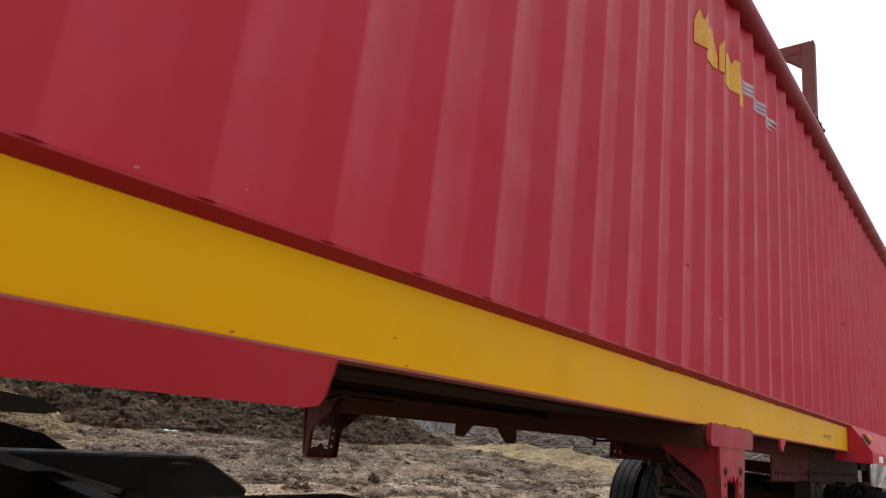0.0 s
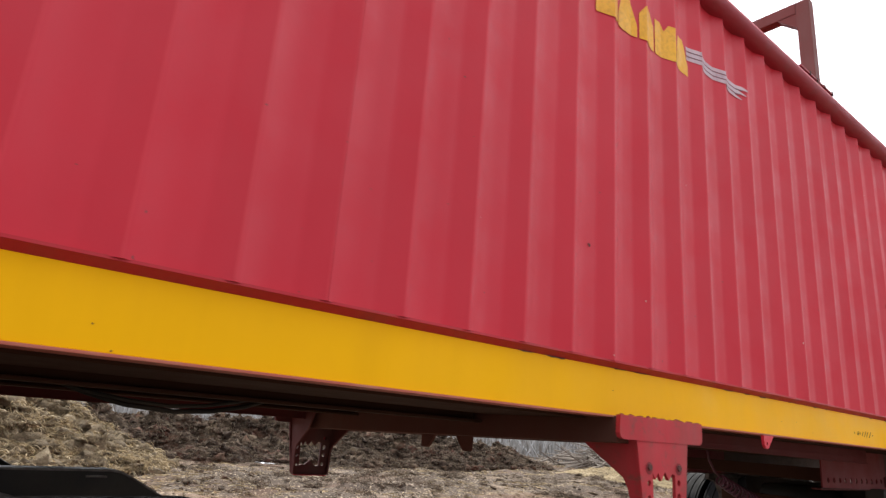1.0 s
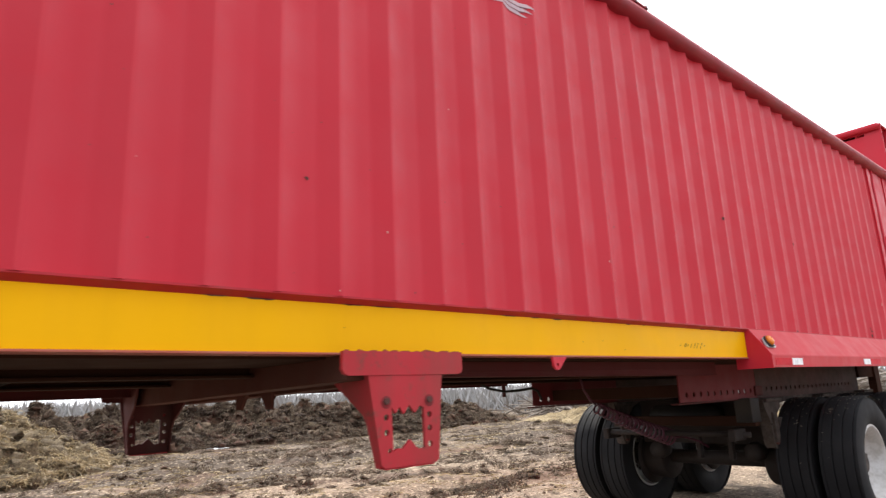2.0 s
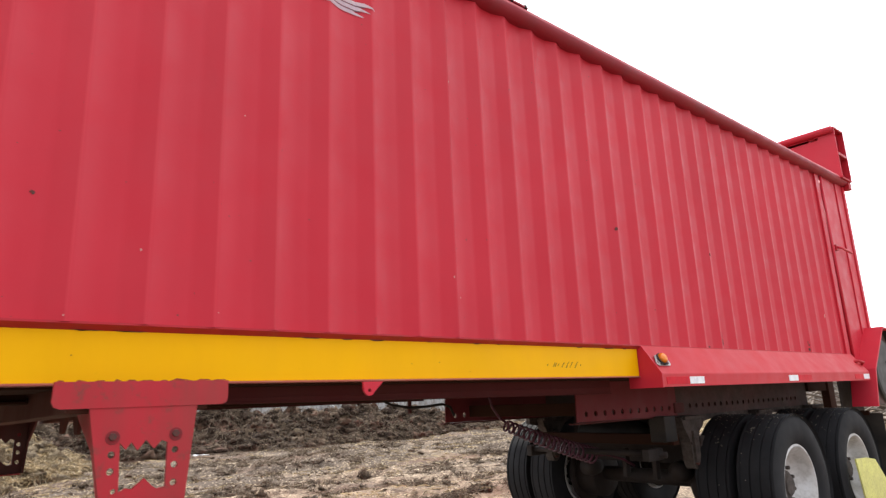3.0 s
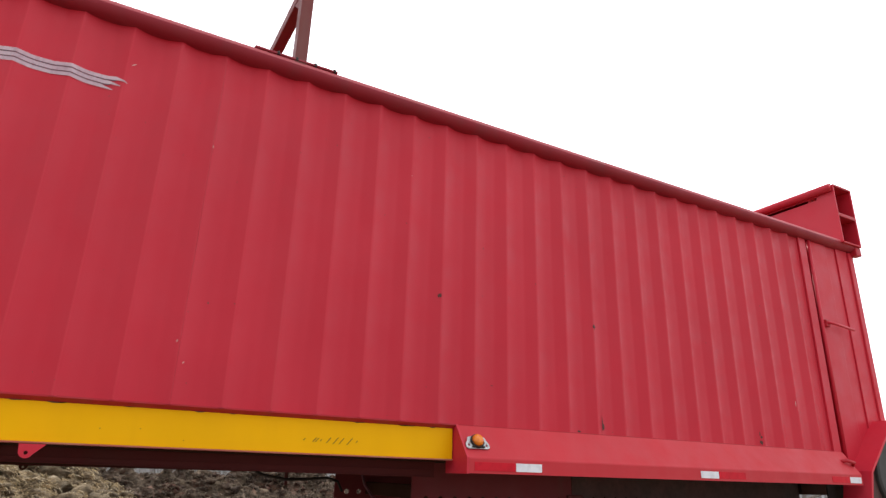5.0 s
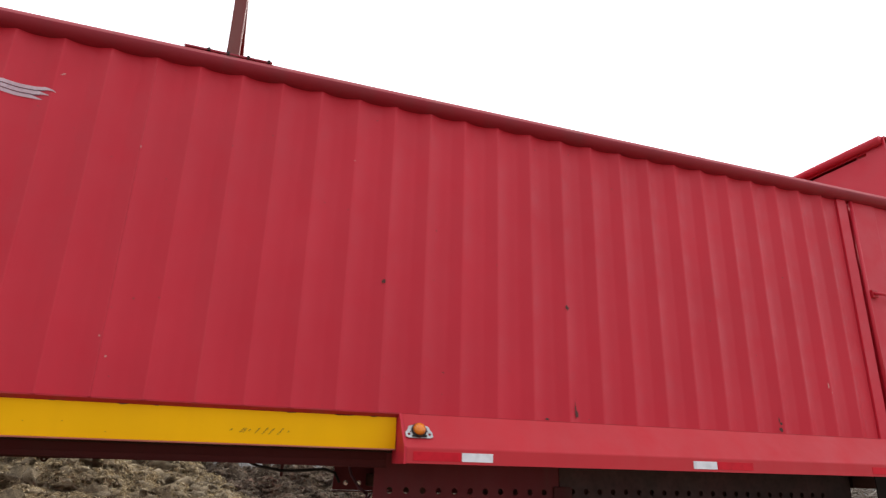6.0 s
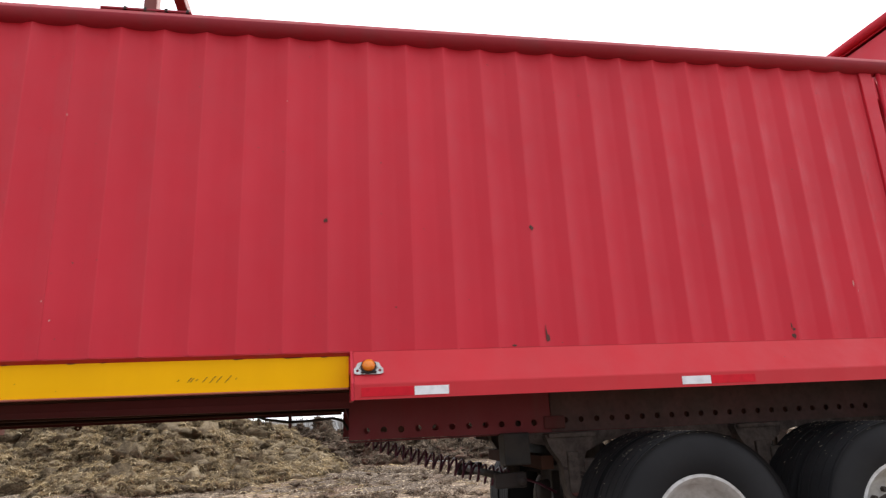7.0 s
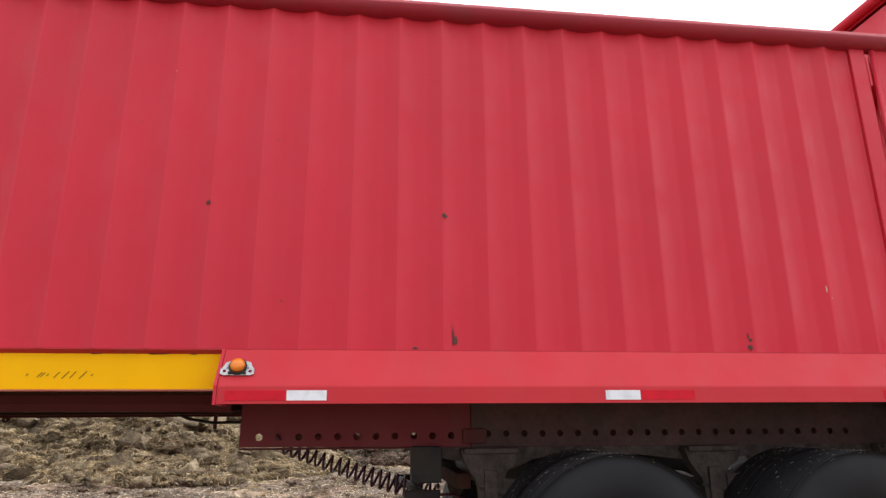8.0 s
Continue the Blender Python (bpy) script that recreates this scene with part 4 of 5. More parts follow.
for y, z, w, h, k in ((3.438, 3.219, 0.034, 0.014, 0.9), (0.123, 1.601, 0.008, 0.008, 0), (0.289, 1.627, 0.005, 0.005, 0), (2.268, 1.602, 0.009, 0.012, 0), (2.475, 1.832, 0.010, 0.014, 0), (2.742, 1.636, 0.008, 0.008, 0), (2.821, 2.412, 0.008, 0.012, 0), (3.868, 2.876, 0.009, 0.024, 0), (3.852, 1.868, 0.010, 0.020, 0), (3.895, 1.774, 0.014, 0.016, 0.8), (5.005, 3.013, 0.010, 0.014, 0), (8.470, 1.930, 0.012, 0.050, 0), (8.492, 1.880, 0.010, 0.022, 0), (1.62, 1.93, 0.006, 0.006, 0)):
    spot("paint_chip", y, z, w * 0.6, h * 0.7, CHIP, "small pale chip in the paint", k)


def beam_mark(name, y, z, w, h, mat, lean=0.0, label=""):
    bm = plate(bmesh.new(), "x", [(y, z), (y + w, z), (y + w + lean, z + h), (y + lean, z + h)], -0.8202, -0.8188)
    return add(name, bm, mat, label)


for dy, h in ((0.0, 0.010), (0.047, 0.022), (0.061, 0.020), (0.086, 0.011), (0.118, 0.026), (0.153, 0.032), (0.185, 0.030), (0.227, 0.034), (0.276, 0.009)):
    beam_mark("ink_stroke", 4.500 + dy, 1.466 - h / 2, 0.0036, h, INK, 0.85 * h, "faded ink stroke")
for y, z in ((0.315, 1.407), (0.66, 1.453), (0.702, 1.406), (2.303, 1.484), (3.608, 1.465), (3.765, 1.472), (3.95, 1.432)):
    beam_mark("rust_fleck", y, z, 0.003, 0.0032, RUST, 0.0012, "rust fleck on the yellow beam")
rnd = random.Random(8)
for i in range(20):
    y = rnd.uniform(1.6, 5.2)
    ln = rnd.uniform(0.02, 0.11)
    drop = 0.002 + 0.003 * rnd.random()
    bm = plate(bmesh.new(), "x", [(y, 1.5640), (y + ln * 0.3, 1.5635 - drop), (y + ln * 0.8, 1.5635 - drop * 0.7), (y + ln, 1.5640)], -0.8203, -0.8190)
    add("scuff", bm, RUST, "dark scuff along the beam's top edge")

# ---- landing legs ----
def landing_leg(sx, name_label, coat):
    rim = [(2.258, 1.403), (2.255, 1.345), (2.262, 1.331), (2.278, 1.325), (2.752, 1.325), (2.767, 1.331), (2.772, 1.345), (2.772, 1.403)]
    head = add("landing_leg", plate(bmesh.new(), "x", rim, sx(-0.755), sx(-0.772)), coat, name_label)
    outline = [(2.355, 1.326), (2.672, 1.326), (2.668, 1.29), (2.645, 1.04), (2.632, 1.03), (2.415, 1.03), (2.402, 1.04), (2.362, 1.28)]
    window = [(2.445, 1.222), (2.463, 1.200), (2.478, 1.222), (2.497, 1.196), (2.520, 1.226), (2.545, 1.198), (2.567, 1.222), (2.585, 1.214), (2.585, 1.082), (2.560, 1.078), (2.545, 1.088), (2.522, 1.112), (2.505, 1.098), (2.488, 1.084), (2.470, 1.088), (2.450, 1.078)]
    holes = [ring(2.424, z, 0.011, 8) for z in (1.240, 1.188, 1.140)] + [ring(2.608, z, 0.011, 8) for z in (1.243, 1.190, 1.145, 1.092)] + [ring(2.436, 1.083, 0.008, 8)]
    leg = add("leg_plate", plate(bmesh.new(), "x", outline, sx(-0.758), sx(-0.770), [window] + holes), coat, "red leg plate with a torn-out ragged window", False, head)
    for e, (top, low) in enumerate(((2.357, 2.404), (2.660, 2.633))):
        bm = bmesh.new()
        y0 = min(top, low)
        reach = 0.0 if e == 0 else 0.03
        quad = [(sx(-0.770), 1.40), (sx(-1.06 + reach), 1.40), (sx(-0.98 + reach), 1.298), (sx(-0.835 + reach), 1.200), (sx(-0.818 + reach), 1.165), (sx(-0.797), 1.03), (sx(-0.770), 1.03)]
        lo = [bm.verts.new((a, low + (top - low) * (b - 1.03) / 0.37, b)) for a, b in quad]
        hi = [bm.verts.new((a, low + 0.010 + (top - low) * (b - 1.03) / 0.37, b)) for a, b in quad]
        bm.faces.new(lo)
        bm.faces.new(list(reversed(hi)))
        for i in range(7):
            j = (i + 1) % 7
            bm.faces.new([lo[i], lo[j], hi[j], hi[i]])
        add("leg_side", bm, coat, "", False, head)
    add("leg_base", boxes((sx(-0.80), sx(-0.760), 2.418, 2.628, 1.024, 1.03)), RED_WORN, "", False, head)
    for z in (1.240,):
        for y in (2.424, 2.608):
            add("bolt_stain", lathe(bmesh.new(), [(sx(-0.7585), 0.0), (sx(-0.7572), 0.021), (sx(-0.7568), 0.020), (sx(-0.7568), 0.0)], (0, y, z - 0.003), "x", 14), STAIN, "dark grease stain round the bolt", False, head)
            add("leg_bolt", lathe(bmesh.new(), [(sx(-0.757), 0.0), (sx(-0.757), 0.0125), (sx(-0.751), 0.011), (sx(-0.751), 0.0)], (0, y, z), "x", 6), RUST, "rusty bolt head", False, head)
    return head


near_leg = landing_leg(lambda v: v, "red landing leg under the yellow beam", LEG_RED)
rnd = random.Random(14)
y = 2.262
while y < 2.745:
    ln = rnd.uniform(0.015, 0.07)
    z = 1.4028
    bm = plate(bmesh.new(), "x", [(y, z), (y + ln, z + 0.001), (y + ln * 0.85, z + 0.002 + 0.003 * rnd.random()), (y + ln * 0.3, z + 0.003 + 0.005 * rnd.random() ** 2)], -0.757, -0.764)
    add("paint_tear", bm, TEAR, "torn sliver of paint along the weld", False, near_leg)
    y += ln + rnd.uniform(0.002, 0.03)
# same leg in a darker red: its shaded inner side is put into the colour
far_leg = landing_leg(lambda v: 2 * MID + 0.12 - v, "landing leg under the far beam, its red darkened as shade", RUST_RED)
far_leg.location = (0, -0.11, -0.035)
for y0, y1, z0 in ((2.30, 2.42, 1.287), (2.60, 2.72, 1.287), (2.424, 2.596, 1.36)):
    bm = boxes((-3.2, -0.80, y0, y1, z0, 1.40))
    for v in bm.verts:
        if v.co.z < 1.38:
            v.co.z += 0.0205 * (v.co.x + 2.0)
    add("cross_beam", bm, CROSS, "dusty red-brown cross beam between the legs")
for side in (-1, 1):
    m = -1.982
    lug = [(m + side * 0.195, 1.372), (m + side * 0.190, 1.228), (m + side * 0.180, 1.223), (m + side * 0.140, 1.223), (m + side * 0.130, 1.230), (m + side * 0.078, 1.292), (m + side * 0.078, 1.372)]
    add("beam_lug", plate(bmesh.new(), "y", lug if side > 0 else lug[::-1], 2.532, 2.548), CROSS, "tapered lug hanging from the cross beam")
for x in (-0.787, -3.213):
    for y in ((3.338,) if x > -2 else (3.225,)):
        drop = 1.336 if x > -2 else 1.270
        top = 1.392
        bm = plate(bmesh.new(), "x", [(y - 0.004, top), (y + 0.092, top), (y + 0.050, drop + 0.016), (y + 0.040, drop + 0.004), (y + 0.026, drop), (y + 0.012, drop + 0.004), (y, drop + 0.018)], x - 0.006, x + 0.006, [ring(y + 0.026, drop + 0.022, 0.008, 8)])
        add("tie_lug", bm, RED if x > -2 else UNDER, "red tie-down lug with one hole")

# ---- under the floor ----
for m in (0, 1):
    bm = plate(bmesh.new(), "x", [(FRONT, 1.392), (FRONT, 1.305), (0.440, 1.310), (0.464, 1.315), (0.473, 1.330), (0.477, 1.392)], -0.755, -0.770)
    for v in bm.verts:
        v.co.x -= 0.2 * (1.392 - v.co.z)
        if m:
            v.co.x = 2 * MID - v.co.x
    add("front_panel", bm, RED_DUSTY, "red side panel leaning in under the yellow beam")
add("coupler", boxes((-2.75, -1.25, -2.6, -0.35, 1.12, 1.16), (-2.75, -2.60, -2.6, -0.35, 1.16, 1.405), (-1.40, -1.25, -2.6, -0.35, 1.16, 1.405)), UNDER, "dark coupling plate under the nose")
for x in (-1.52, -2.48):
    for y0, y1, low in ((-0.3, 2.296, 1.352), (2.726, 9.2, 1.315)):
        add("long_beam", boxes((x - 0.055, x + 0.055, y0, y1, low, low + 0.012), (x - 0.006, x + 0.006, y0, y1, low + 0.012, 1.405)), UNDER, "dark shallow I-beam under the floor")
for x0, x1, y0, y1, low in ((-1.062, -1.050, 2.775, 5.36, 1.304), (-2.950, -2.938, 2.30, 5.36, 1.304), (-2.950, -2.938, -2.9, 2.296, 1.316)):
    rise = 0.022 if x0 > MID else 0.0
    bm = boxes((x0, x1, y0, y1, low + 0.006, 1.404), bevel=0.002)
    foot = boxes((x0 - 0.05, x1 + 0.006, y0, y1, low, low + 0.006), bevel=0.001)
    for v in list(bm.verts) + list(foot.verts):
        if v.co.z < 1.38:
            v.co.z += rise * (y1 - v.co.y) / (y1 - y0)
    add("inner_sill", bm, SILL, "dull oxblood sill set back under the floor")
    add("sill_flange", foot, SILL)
    if low < 1.31:
        add("sill_seam", boxes((x1 - 0.002, x1 + 0.005, y0, y1, 1.343, 1.348), bevel=0.001), SILL, "raised seam along the sill")
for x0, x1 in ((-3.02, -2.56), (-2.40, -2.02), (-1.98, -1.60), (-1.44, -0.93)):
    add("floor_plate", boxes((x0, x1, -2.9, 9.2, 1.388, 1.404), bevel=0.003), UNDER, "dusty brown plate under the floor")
add("tube_end", boxes((-2.625, -2.600, 4.945, 4.970, 1.215, 1.330), bevel=0.006), RUST_RED, "short bracket holding the air line")
for x in (-1.335, 2 * MID + 1.335):
    hl = [ring(5.462 + 0.1031 * i, 1.178, 0.0195, 10) for i in range(11)]
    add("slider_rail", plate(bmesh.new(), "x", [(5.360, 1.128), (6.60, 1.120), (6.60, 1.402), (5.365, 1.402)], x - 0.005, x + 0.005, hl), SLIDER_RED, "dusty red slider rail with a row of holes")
    hl = [ring(6.700 + 0.1031 * i, 1.186, 0.0185, 10) for i in range(22)]
    add("bogie_rail", plate(bmesh.new(), "x", [(6.606, 1.120), (9.16, 1.112), (9.16, 1.402), (6.606, 1.402)], x - 0.005, x + 0.005, hl), RAIL_DUST, "dusty brown bogie rail with a row of holes")
    add("rail_backing", boxes((x - 0.040, x - 0.022, 6.50, 9.16, 1.130, 1.40), bevel=0.002), UNDER)
    add("slider_flange", boxes((x - 0.07, x - 0.005, 5.360, 9.16, 1.112, 1.122)), RUST_RED)
    add("rail_lock", boxes((x - 0.01, x + 0.022, 6.555, 6.69, 1.135, 1.215), bevel=0.01), RUST_RED, "small lock plate over the rail joint")
for x in (-1.30, -2.70):
    frame_edge = [(6.44, 1.115), (6.44, 1.06), (6.62, 1.03), (6.84, 1.00), (6.95, 1.05), (7.10, 1.070), (7.50, 1.075), (7.80, 1.04), (8.12, 1.04), (8.30, 1.07), (8.80, 1.07), (9.12, 1.03), (9.12, 1.115)]
    add("bogie_frame", plate(bmesh.new(), "x", frame_edge, x - 0.075, x - 0.035), GREY_STEEL, "dusty grey-brown bogie side frame")
    for y, h in ((6.53, 0.43), (7.80, 0.42), (9.00, 0.42)):
        low = 1.145 - h
        bm = plate(bmesh.new(), "x", [(y, 1.112), (y + 0.34, 1.112), (y + 0.33, 1.04), (y + 0.245, 0.985), (y + 0.25, 0.86), (y + 0.235, low + 0.05), (y + 0.19, low), (y + 0.14, low), (y + 0.115, low + 0.06), (y + 0.10, 0.93), (y + 0.03, 1.03)], x - 0.05, x + 0.035)
        bmesh.ops.bevel(bm, geom=[e for e in bm.edges if e.calc_length() > 0.07 and abs(e.verts[0].co.x - e.verts[1].co.x) > 0.05], offset=0.012, segments=2, affect="EDGES")
        hanger = add("spring_hanger", bm, GREY_STEEL, "dusty cast spring hanger")
        add("hanger_rib", boxes((x + 0.03, x + 0.055, y + 0.13, y + 0.20, low + 0.05, 1.00), (x - 0.01, x + 0.06, y + 0.02, y + 0.32, 1.085, 1.112), bevel=0.006), GREY_STEEL, "", False, hanger)
        add("hanger_pin", lathe(bmesh.new(), [(0.0, 0.0), (0.0, 0.028), (0.022, 0.024), (0.022, 0.0)], (x + 0.03, y + 0.165, low + 0.055), "x", 8), RUST, "rusty pin", False, hanger)
        add("hanger_pad", boxes((x - 0.03, x + 0.05, y + 0.235, y + 0.31, low + 0.13, low + 0.24), bevel=0.008), GREY_STEEL, "", False, hanger)
    for y in (7.195, 8.450):
        bm = bmesh.new()
        for k in range(4):
            half = 0.56 - 0.10 * k
            pts = [(y - half + 2 * half * i / 8, 0.80 - 0.022 * k + 0.10 * ((i - 4) / 4 * half / 0.56) ** 2) for i in range(9)]
            plate(bm, "x", pts + [(a, b + 0.018) for a, b in reversed(pts)], x - 0.04, x + 0.04)
        add("leaf_spring", bm, CROSS_DARK, "stacked leaf spring")
for y in (7.195, 8.450):
    for x0 in (-1.52, -2.70):
        add("brake_drum", lathe(bmesh.new(), [(0.0, 0.0), (0.0, 0.20), (0.02, 0.212), (0.20, 0.215), (0.22, 0.20), (0.22, 0.0)], (x0, y, 0.575), "x", 28), CROSS_DARK, "dark brake drum", True)
    # added dark discs cover the white inner rims in place of shade
    for x0 in (-1.300, -2.706):
        add("rim_shade_disc", lathe(bmesh.new(), [(0.0, 0.0), (0.0, 0.272), (0.006, 0.275), (0.006, 0.0)], (x0, y, 0.575), "x", 32), CROSS_DARK, "added dark disc hiding the wheel's inner face, as shade", True)
    bm = tube(bmesh.new(), [(-3.15, y, 0.57), (-0.85, y, 0.57)], 0.065, 16)
    add("axle", bm, CROSS_DARK, "dark round axle", True)
    for x in (-1.55, -2.45):
        add("brake_chamber", lathe(bmesh.new(), [(-0.09, 0.0), (-0.09, 0.07), (-0.02, 0.085), (0.02, 0.085), (0.09, 0.07), (0.09, 0.0)], (x, y - 0.26, 0.66), "y", 18), CROSS_DARK, "round brake chamber", True)
add("air_tank", lathe(bmesh.new(), [(-0.35, 0.0), (-0.33, 0.07), (-0.28, 0.095), (0.28, 0.095), (0.33, 0.07), (0.35, 0.0)], (-2.05, 6.75, 0.98), "x", 20), BLACK, "dark air tank", True)
for spec in ((-2.66, -1.34, 6.52, 6.60, 0.90, 0.98), (-2.66, -1.34, 5.62, 5.70, 1.16, 1.25)):
    add("bogie_bar", boxes(spec), UNDER, "dark cross bar of the bogie")
add("mud_flap", boxes((-1.28, -0.69, 9.20, 9.21, 0.32, 1.02)), BLACK, "black rubber mud flap")
add("mud_flap", boxes((-3.31, -2.72, 9.20, 9.21, 0.32, 1.02)), BLACK, "black rubber mud flap")
add("bogie_post", boxes((-1.38, -1.25, 6.27, 6.43, 0.94, 1.125), bevel=0.008), BLACK, "black post ahead of the hanger")
# added backing plate that darkens the bogie where only shadow lies
add("bogie_shadow_plate", boxes((-2.62, -1.39, 6.93, 6.955, 0.72, 1.11), bevel=0.004), CROSS_DARK, "added dark plate for the deep shadow inside the bogie")
add("pull_rod", tube(bmesh.new(), [(-2.62, 6.28, 0.86), (-1.34, 6.40, 0.84)], 0.024, 10), CROSS_DARK, "cross rod darkened for the bogie's shadow", True)
for x in (-1.42, -2.58):
    add("rod_clamp", boxes((x - 0.03, x + 0.03, 6.24, 6.44, 0.80, 0.89), bevel=0.012), CROSS_DARK)
for x, y in ((-2.0, 6.83), (-1.7, 6.81)):
    add("brake_lever", boxes((x - 0.02, x + 0.02, y - 0.03, y + 0.03, 0.60, 0.84), bevel=0.008), CROSS_DARK, "brake lever darkened for the bogie's shadow")
add("rear_sill", boxes((-1.37, -1.31, 9.17, 9.68, 1.243, 1.402), bevel=0.003), UNDER)
add("rear_post", boxes((-1.37, -1.29, 9.68, 9.84, 1.00, 1.45), bevel=0.004), UNDER)
add("mud_flap_bracket", boxes((-1.30, -0.80, 9.19, 9.225, 1.00, 1.045), bevel=0.004), UNDER)


def helix(a, b, turns, radius, sag):
    a, b = Vector(a), Vector(b)
    way = (b - a).normalized()
    u = way.orthogonal().normalized()
    v = way.cross(u)
    pts = []
    n = turns * 12
    for i in range(n + 1):
        t = i / n
        w = 2 * math.pi * turns * t
        pts.append(a.lerp(b, t) + (u * math.cos(w) + v * math.sin(w)) * radius * (0.7 + 0.5 * t) + Vector((0, 0, -sag * 4 * t * (1 - t))))
    return pts


add("coiled_hose", tube(bmesh.new(), helix((-2.14, 5.50, 1.105), (-2.07, 6.49, 0.80), 19, 0.055, 0.014), 0.0092, 6), PURPLE, "dusty purple-brown coiled air hose", True)
add("hose_tail", tube(bmesh.new(), [(-2.07, 6.50, 0.80), (-2.02, 6.60, 0.80), (-1.94, 6.70, 0.76), (-1.90, 6.80, 0.70)], 0.0095, 7), PURPLE, "", True)
add("hose_lead", tube(bmesh.new(), [(-2.16, 5.36, 1.36), (-2.16, 5.40, 1.24), (-2.15, 5.46, 1.16), (-2.13, 5.51, 1.12)], 0.0095, 7), PURPLE, "", True)
add("air_line", tube(bmesh.new(), [(-2.6, 4.66, 1.335), (-2.6, 4.78, 1.285), (-2.6, 4.95, 1.258), (-2.6, 5.12, 1.262), (-2.6, 5.28, 1.275), (-2.6, 5.36, 1.25), (-2.6, 5.40, 1.18)], 0.011, 6), BLACK, "black air line looped under the floor", True)
add("air_line", tube(bmesh.new(), [(-1.9, 0.755, 1.383), (-1.9, 0.881, 1.343), (-1.9, 1.007, 1.314), (-1.9, 1.176, 1.302), (-1.9, 1.313, 1.313), (-1.9, 1.443, 1.341), (-1.9, 1.558, 1.383)], 0.009, 6), BLACK, "black cable sagging under the floor", True)
add("air_line", tube(bmesh.new(), [(-1.839, 0.717, 1.383), (-1.839, 0.855, 1.349), (-1.839, 1.007, 1.328), (-1.839, 1.145, 1.32), (-1.839, 1.267, 1.331), (-1.839, 1.39, 1.356), (-1.839, 1.481, 1.383)], 0.007, 6), BLACK, "black cable sagging under the floor", True)

# ---- wheels ----
def wheel_meshes(r, w):
    """Tyre, rim and hub as bmeshes round the x axis, outer face towards +x."""
    t = bmesh.new()
    h = w / 2
    prof = [(-h * 0.72, r * 0.56), (-h * 0.95, r * 0.64), (-h, r * 0.78), (-h * 0.93, r * 0.92), (-h * 0.80, r * 0.985)]
    for g in (-0.5, -0.17, 0.17, 0.5):
        c = g * w * 0.82
        prof += [(c - 0.022, r), (c - 0.006, r), (c - 0.005, r - 0.012), (c + 0.005, r - 0.012), (c + 0.006, r), (c + 0.022, r)]
    prof += [(h * 0.80, r * 0.985), (h * 0.93, r * 0.92), (h, r * 0.78), (h * 0.95, r * 0.64), (h * 0.72, r * 0.56)]
    prof = sorted(prof[:5], key=lambda p: p[1]) + [p for p in prof[5:-5]] + prof[-5:]
    lathe(t, prof, (0, 0, 0), "x", 56)
    d = bmesh.new()
    lathe(d, [(-h * 0.8, r * 0.565), (h * 0.78, r * 0.575), (h * 0.80, r * 0.545), (h * 0.62, r * 0.50), (h * 0.1, r * 0.46), (-h * 0.15, r * 0.38), (-h * 0.20, r * 0.20), (-h * 0.20, 0.0)], (0, 0, 0), "x", 48)
    hb = bmesh.new()
    lathe(hb, [(-h * 0.3, 0.0), (-h * 0.3, 0.115), (h * 0.02, 0.105), (h * 0.10, 0.075), (h * 0.22, 0.070), (h * 0.25, 0.0)], (0, 0, 0), "x", 20)
    for k in range(10):
        a = 2 * math.pi * k / 10
        lathe(hb, [(-h * 0.3, 0.0), (-h * 0.3, 0.016), (h * 0.02, 0.016), (h * 0.02, 0.0)], (0, 0.143 * math.cos(a), 0.143 * math.sin(a)), "x", 6)
    return t, d, hb


def wheel_set(parent, origin, places, radius=0.525, width=0.265):
    t, d, hb = wheel_meshes(radius, width)
    first = None
    for x, y, flip in places:
        if first is None:
            rim = part("wheel", d, RIM, parent, "dusty white steel wheel", True)
            tyre = part("tyre", t, RUBBER, rim, "black dusty tyre", True)
            hub = part("hub", hb, GREY_STEEL, rim, "", False)
            first = (rim.data, tyre.data, hub.data)
            for o in (rim, tyre):
                o.data.set_sharp_from_angle(angle=radians(38))
        else:
            rim = new("wheel", first[0])
            tyre = new("tyre", first[1])
            hub = new("hub", first[2])
            rim.parent = parent
            tyre.parent = hub.parent = rim
            rim["label"], tyre["label"] = "dusty white steel wheel", "black dusty tyre"
        rim.matrix_local = Matrix.Translation(Vector((x, y, GROUND + radius)) - Vector(origin)) @ pose(0, 0, 0, 37 * (y + x), 0, 180 if flip else 0)


places = []
for y in (7.195, 8.450):
    places += [(-0.835, y, False), (-1.155, y, True), (2 * MID + 0.835, y, True), (2 * MID + 1.155, y, False)]
wheel_set(trailer, (MID, 4.0, GROUND), places)

rnd = random.Random(61)
verts, faces = [], []
for x, y in ((-0.835, 7.195), (-1.155, 7.195), (-0.835, 8.450), (-1.155, 8.450)):
    for _ in range(90):
        a = rnd.gauss(1.65, 0.5)
        r, off = 0.5262, rnd.uniform(-0.125, 0.125)
        if abs(off) > 0.105:
            r = 0.515
        c = Vector((x + off, y + r * math.cos(a), GROUND + 0.525 + r * math.sin(a)))
        along = (Vector((0, -math.sin(a), math.cos(a))) * rnd.uniform(-1, 1) + Vector((rnd.uniform(-1, 1), 0, 0))).normalized() * rnd.choice((0.002, 0.003, 0.003, 0.004, 0.006, 0.010))
        wide = along.cross(Vector((0, math.cos(a), math.sin(a)))).normalized() * rnd.uniform(0.0010, 0.0020)
        up = Vector((0, math.cos(a), math.sin(a))) * 0.003
        k = len(verts)
        verts += [c - along - wide, c + along - wide, c + along + wide, c - along + wide, c + up]
        faces += [(k, k + 1, k + 4), (k + 1, k + 2, k + 4), (k + 2, k + 3, k + 4), (k + 3, k, k + 4)]
tagged(mesh_object("straw_flecks", verts, faces, FLECK), "pale bits of straw stuck to the tyres", "straw", kind="stuff")

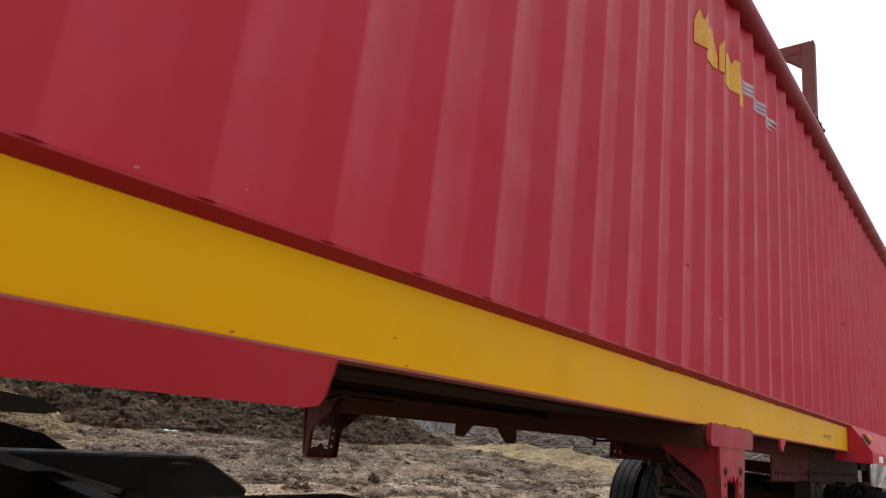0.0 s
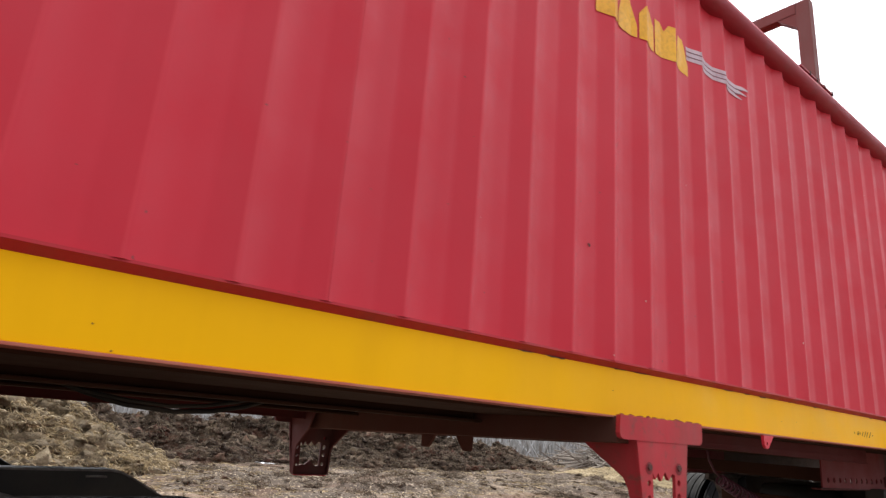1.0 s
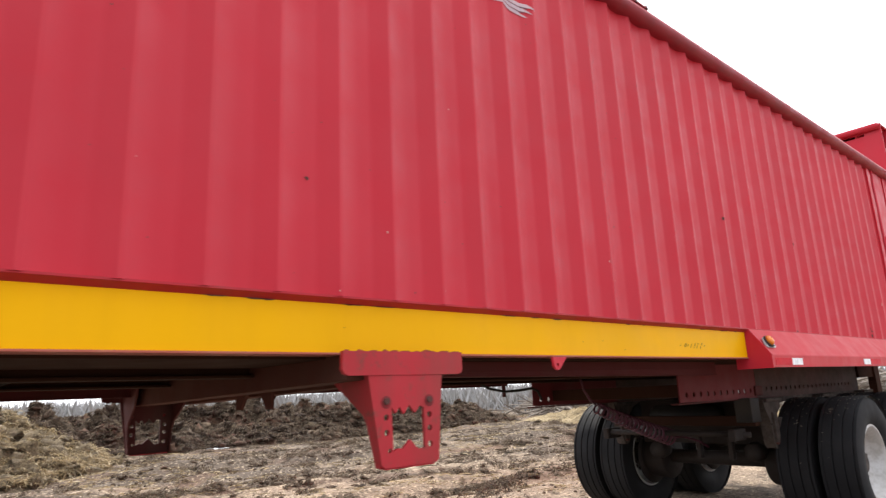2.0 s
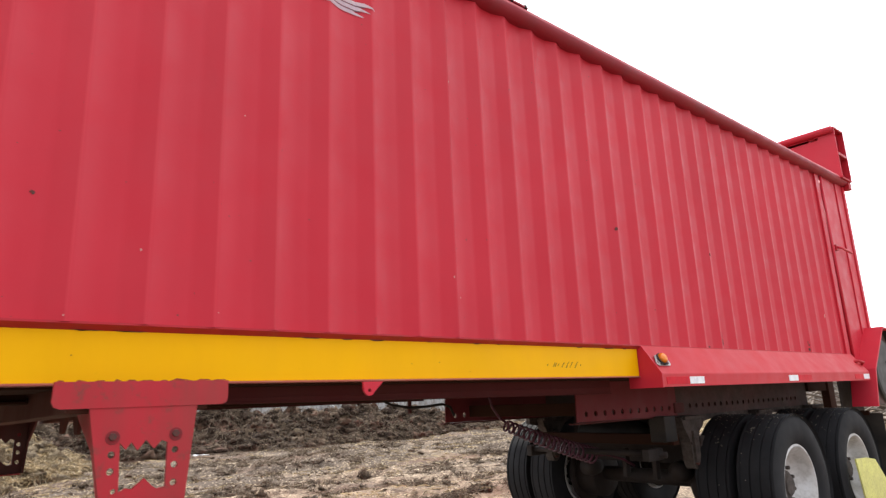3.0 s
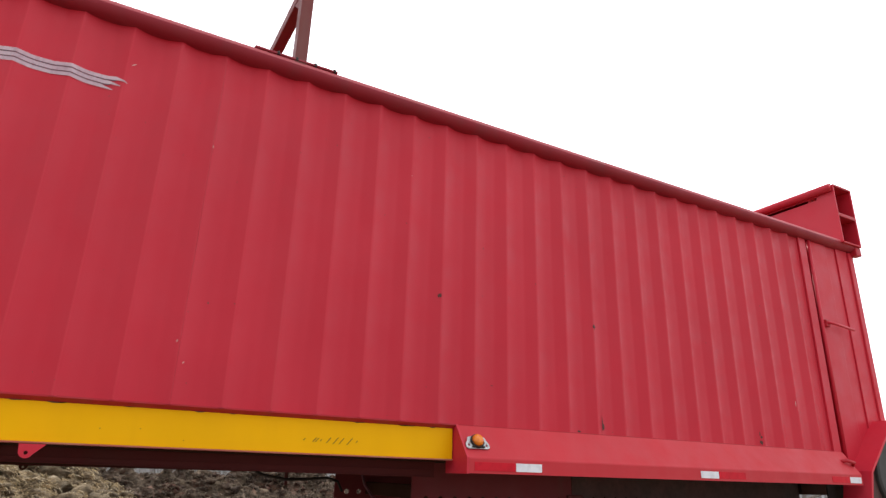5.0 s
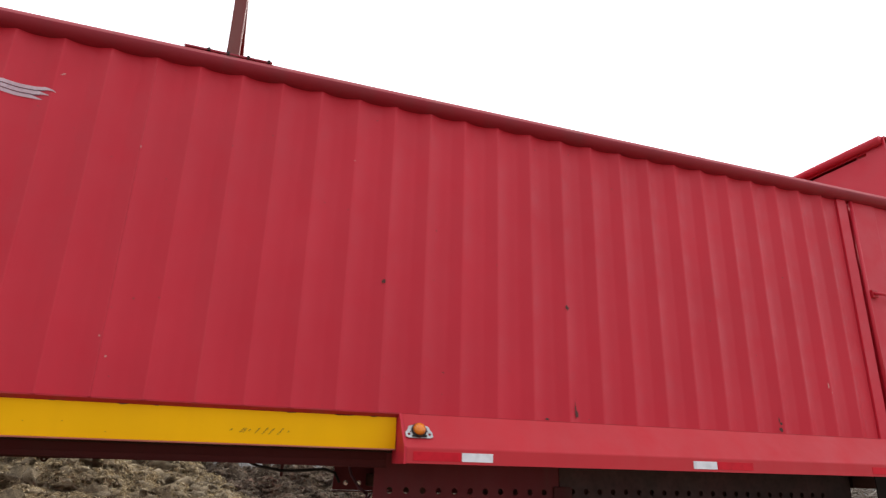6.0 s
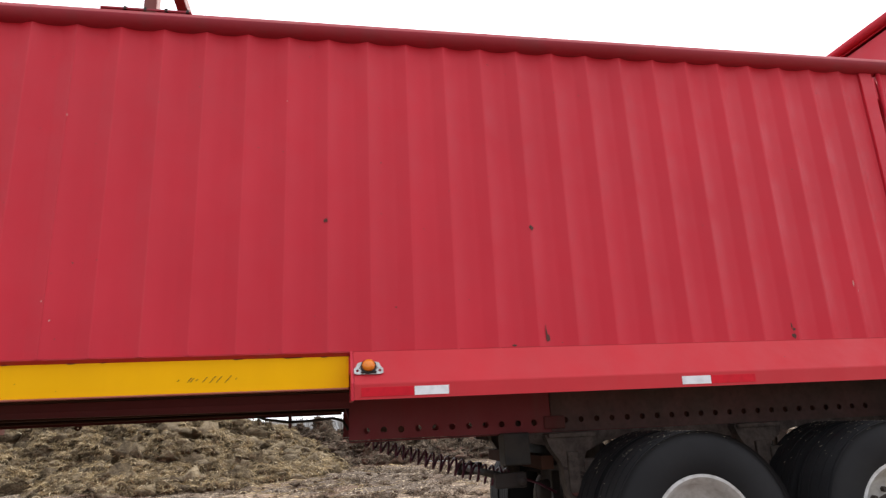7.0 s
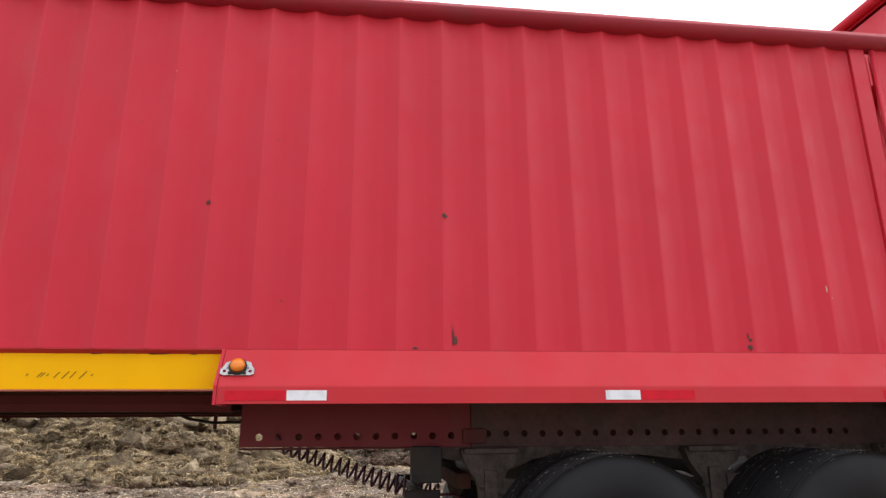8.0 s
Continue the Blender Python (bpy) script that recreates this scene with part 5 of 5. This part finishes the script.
# yellow paddle leaning on the rear wheel
bm = plate(bmesh.new(), "x", [(8.04, 0.70), (8.30, 0.69), (8.50, 0.66), (8.72, 0.46), (8.80, 0.20), (8.70, 0.06), (8.24, 0.06), (8.12, 0.38)], -0.640, -0.652)
bmesh.ops.transform(bm, matrix=Matrix.Translation((0.03, 0, 0)), verts=bm.verts)
paddle = part("wheel_marker_board", bm, PADDLE)
tagged(paddle, "faded pale yellow board leaning against the rear tyre", "board")

# ---- tractor unit under the nose ----
tractor = thing("tractor_unit", "black rear chassis of a parked tractor unit", "truck", at=(MID, -0.5, GROUND))
tractor_fix = Matrix.Translation((-MID, 0.5, -GROUND))


def tadd(name, bm, mat, label="", smooth=False):
    bm.transform(tractor_fix)
    return part(name, bm, mat, tractor, label, smooth)


near_tail = [(-4.2, 0.80), (-4.2, 1.084), (1.07, 1.080), (1.11, 1.073), (1.15, 1.056), (1.347, 0.957), (1.355, 0.940), (1.355, 0.72), (1.25, 0.66), (-0.2, 0.66)]
mid_tail = [(-4.2, 0.78), (-4.2, 1.070), (1.08, 1.074), (1.12, 1.068), (1.16, 1.050), (1.315, 0.965), (1.325, 0.950), (1.325, 0.70), (1.25, 0.64), (-0.2, 0.64)]
for x0, tail, coat in ((-1.27, near_tail, BLACK_DUSTY), (-2.20, mid_tail, BLACK)):
    rail = tadd("chassis_rail", plate(bmesh.new(), "x", tail, x0, x0 - 0.09), coat, "black chassis rail with a sloping tail")
    # thin pale tubes drawing the highlight along each rail's top edge
    bm = bmesh.new()
    edge = tail[1:7]
    for (a, b), (c, d) in zip(edge, edge[1:]):
        tube(bm, [(x0 + 0.001, a, b - 0.003), (x0 + 0.001, c, d - 0.003)], 0.004, 6)
    bm.transform(tractor_fix)
    part("edge_highlight", bm, EDGE_STEEL, rail, "pale strip standing in for the top edge's highlight")
hump = [(-4.2, 0.80), (-4.2, 1.10), (-0.2, 1.135), (0.35, 1.132), (0.60, 1.116), (0.74, 1.083), (0.89, 1.004), (0.98, 0.93), (0.98, 0.70), (-0.2, 0.66)]
tadd("chassis_rail", plate(bmesh.new(), "x", hump, -2.72, -2.81), BLACK, "black far chassis rail with a rounded tail")
tadd("coupler_ramp", plate(bmesh.new(), "x", [(-1.2, 1.20), (-1.2, 1.275), (0.18, 1.275), (0.27, 1.262), (0.31, 1.245), (0.28, 1.236), (0.0, 1.232), (-0.2, 1.20)], -1.38, -1.46), BLACK, "black ramp at the back of the coupling")
tadd("tail_plate", boxes((-2.2, -1.36, 0.55, 0.62, 0.74, 1.02), (-2.7, -2.29, 0.30, 0.36, 0.74, 1.02)), BLACK, "black cross plate")
bm = bmesh.new()
plate(bm, "x", [(0.20, 1.148), (0.52, 1.055), (0.70, 1.005), (0.88, 0.956), (0.88, 0.938), (0.69, 0.978), (0.50, 1.030), (0.20, 1.118)], -2.194, -2.182)
tadd("brace", bm, EDGE_STEEL, "worn grey diagonal bar against the rail")
# pale steel puts the weld's highlight into its colour
tadd("weld_bead", tube(bmesh.new(), [(-2.199, 1.000, 1.049), (-2.198, 1.035, 1.050), (-2.199, 1.072, 1.048)], 0.004, 6), EDGE_STEEL, "pale weld bead")
tadd("rail_spacer", boxes((-2.182, -2.16, 0.84, 0.90, 0.925, 0.965), bevel=0.004), BLACK)
tadd("fifth_wheel", boxes((-2.55, -1.45, -1.6, -0.55, 1.087, 1.115), bevel=0.006), BLACK, "greasy black coupling plate")
tadd("drive_axle", tube(bmesh.new(), [(-3.1, -1.75, 0.575), (-0.9, -1.75, 0.575)], 0.09, 12), BLACK)
wheel_set(tractor, (MID, -0.5, GROUND), [(-0.90, -1.75, False), (2 * MID + 0.90, -1.75, True)])
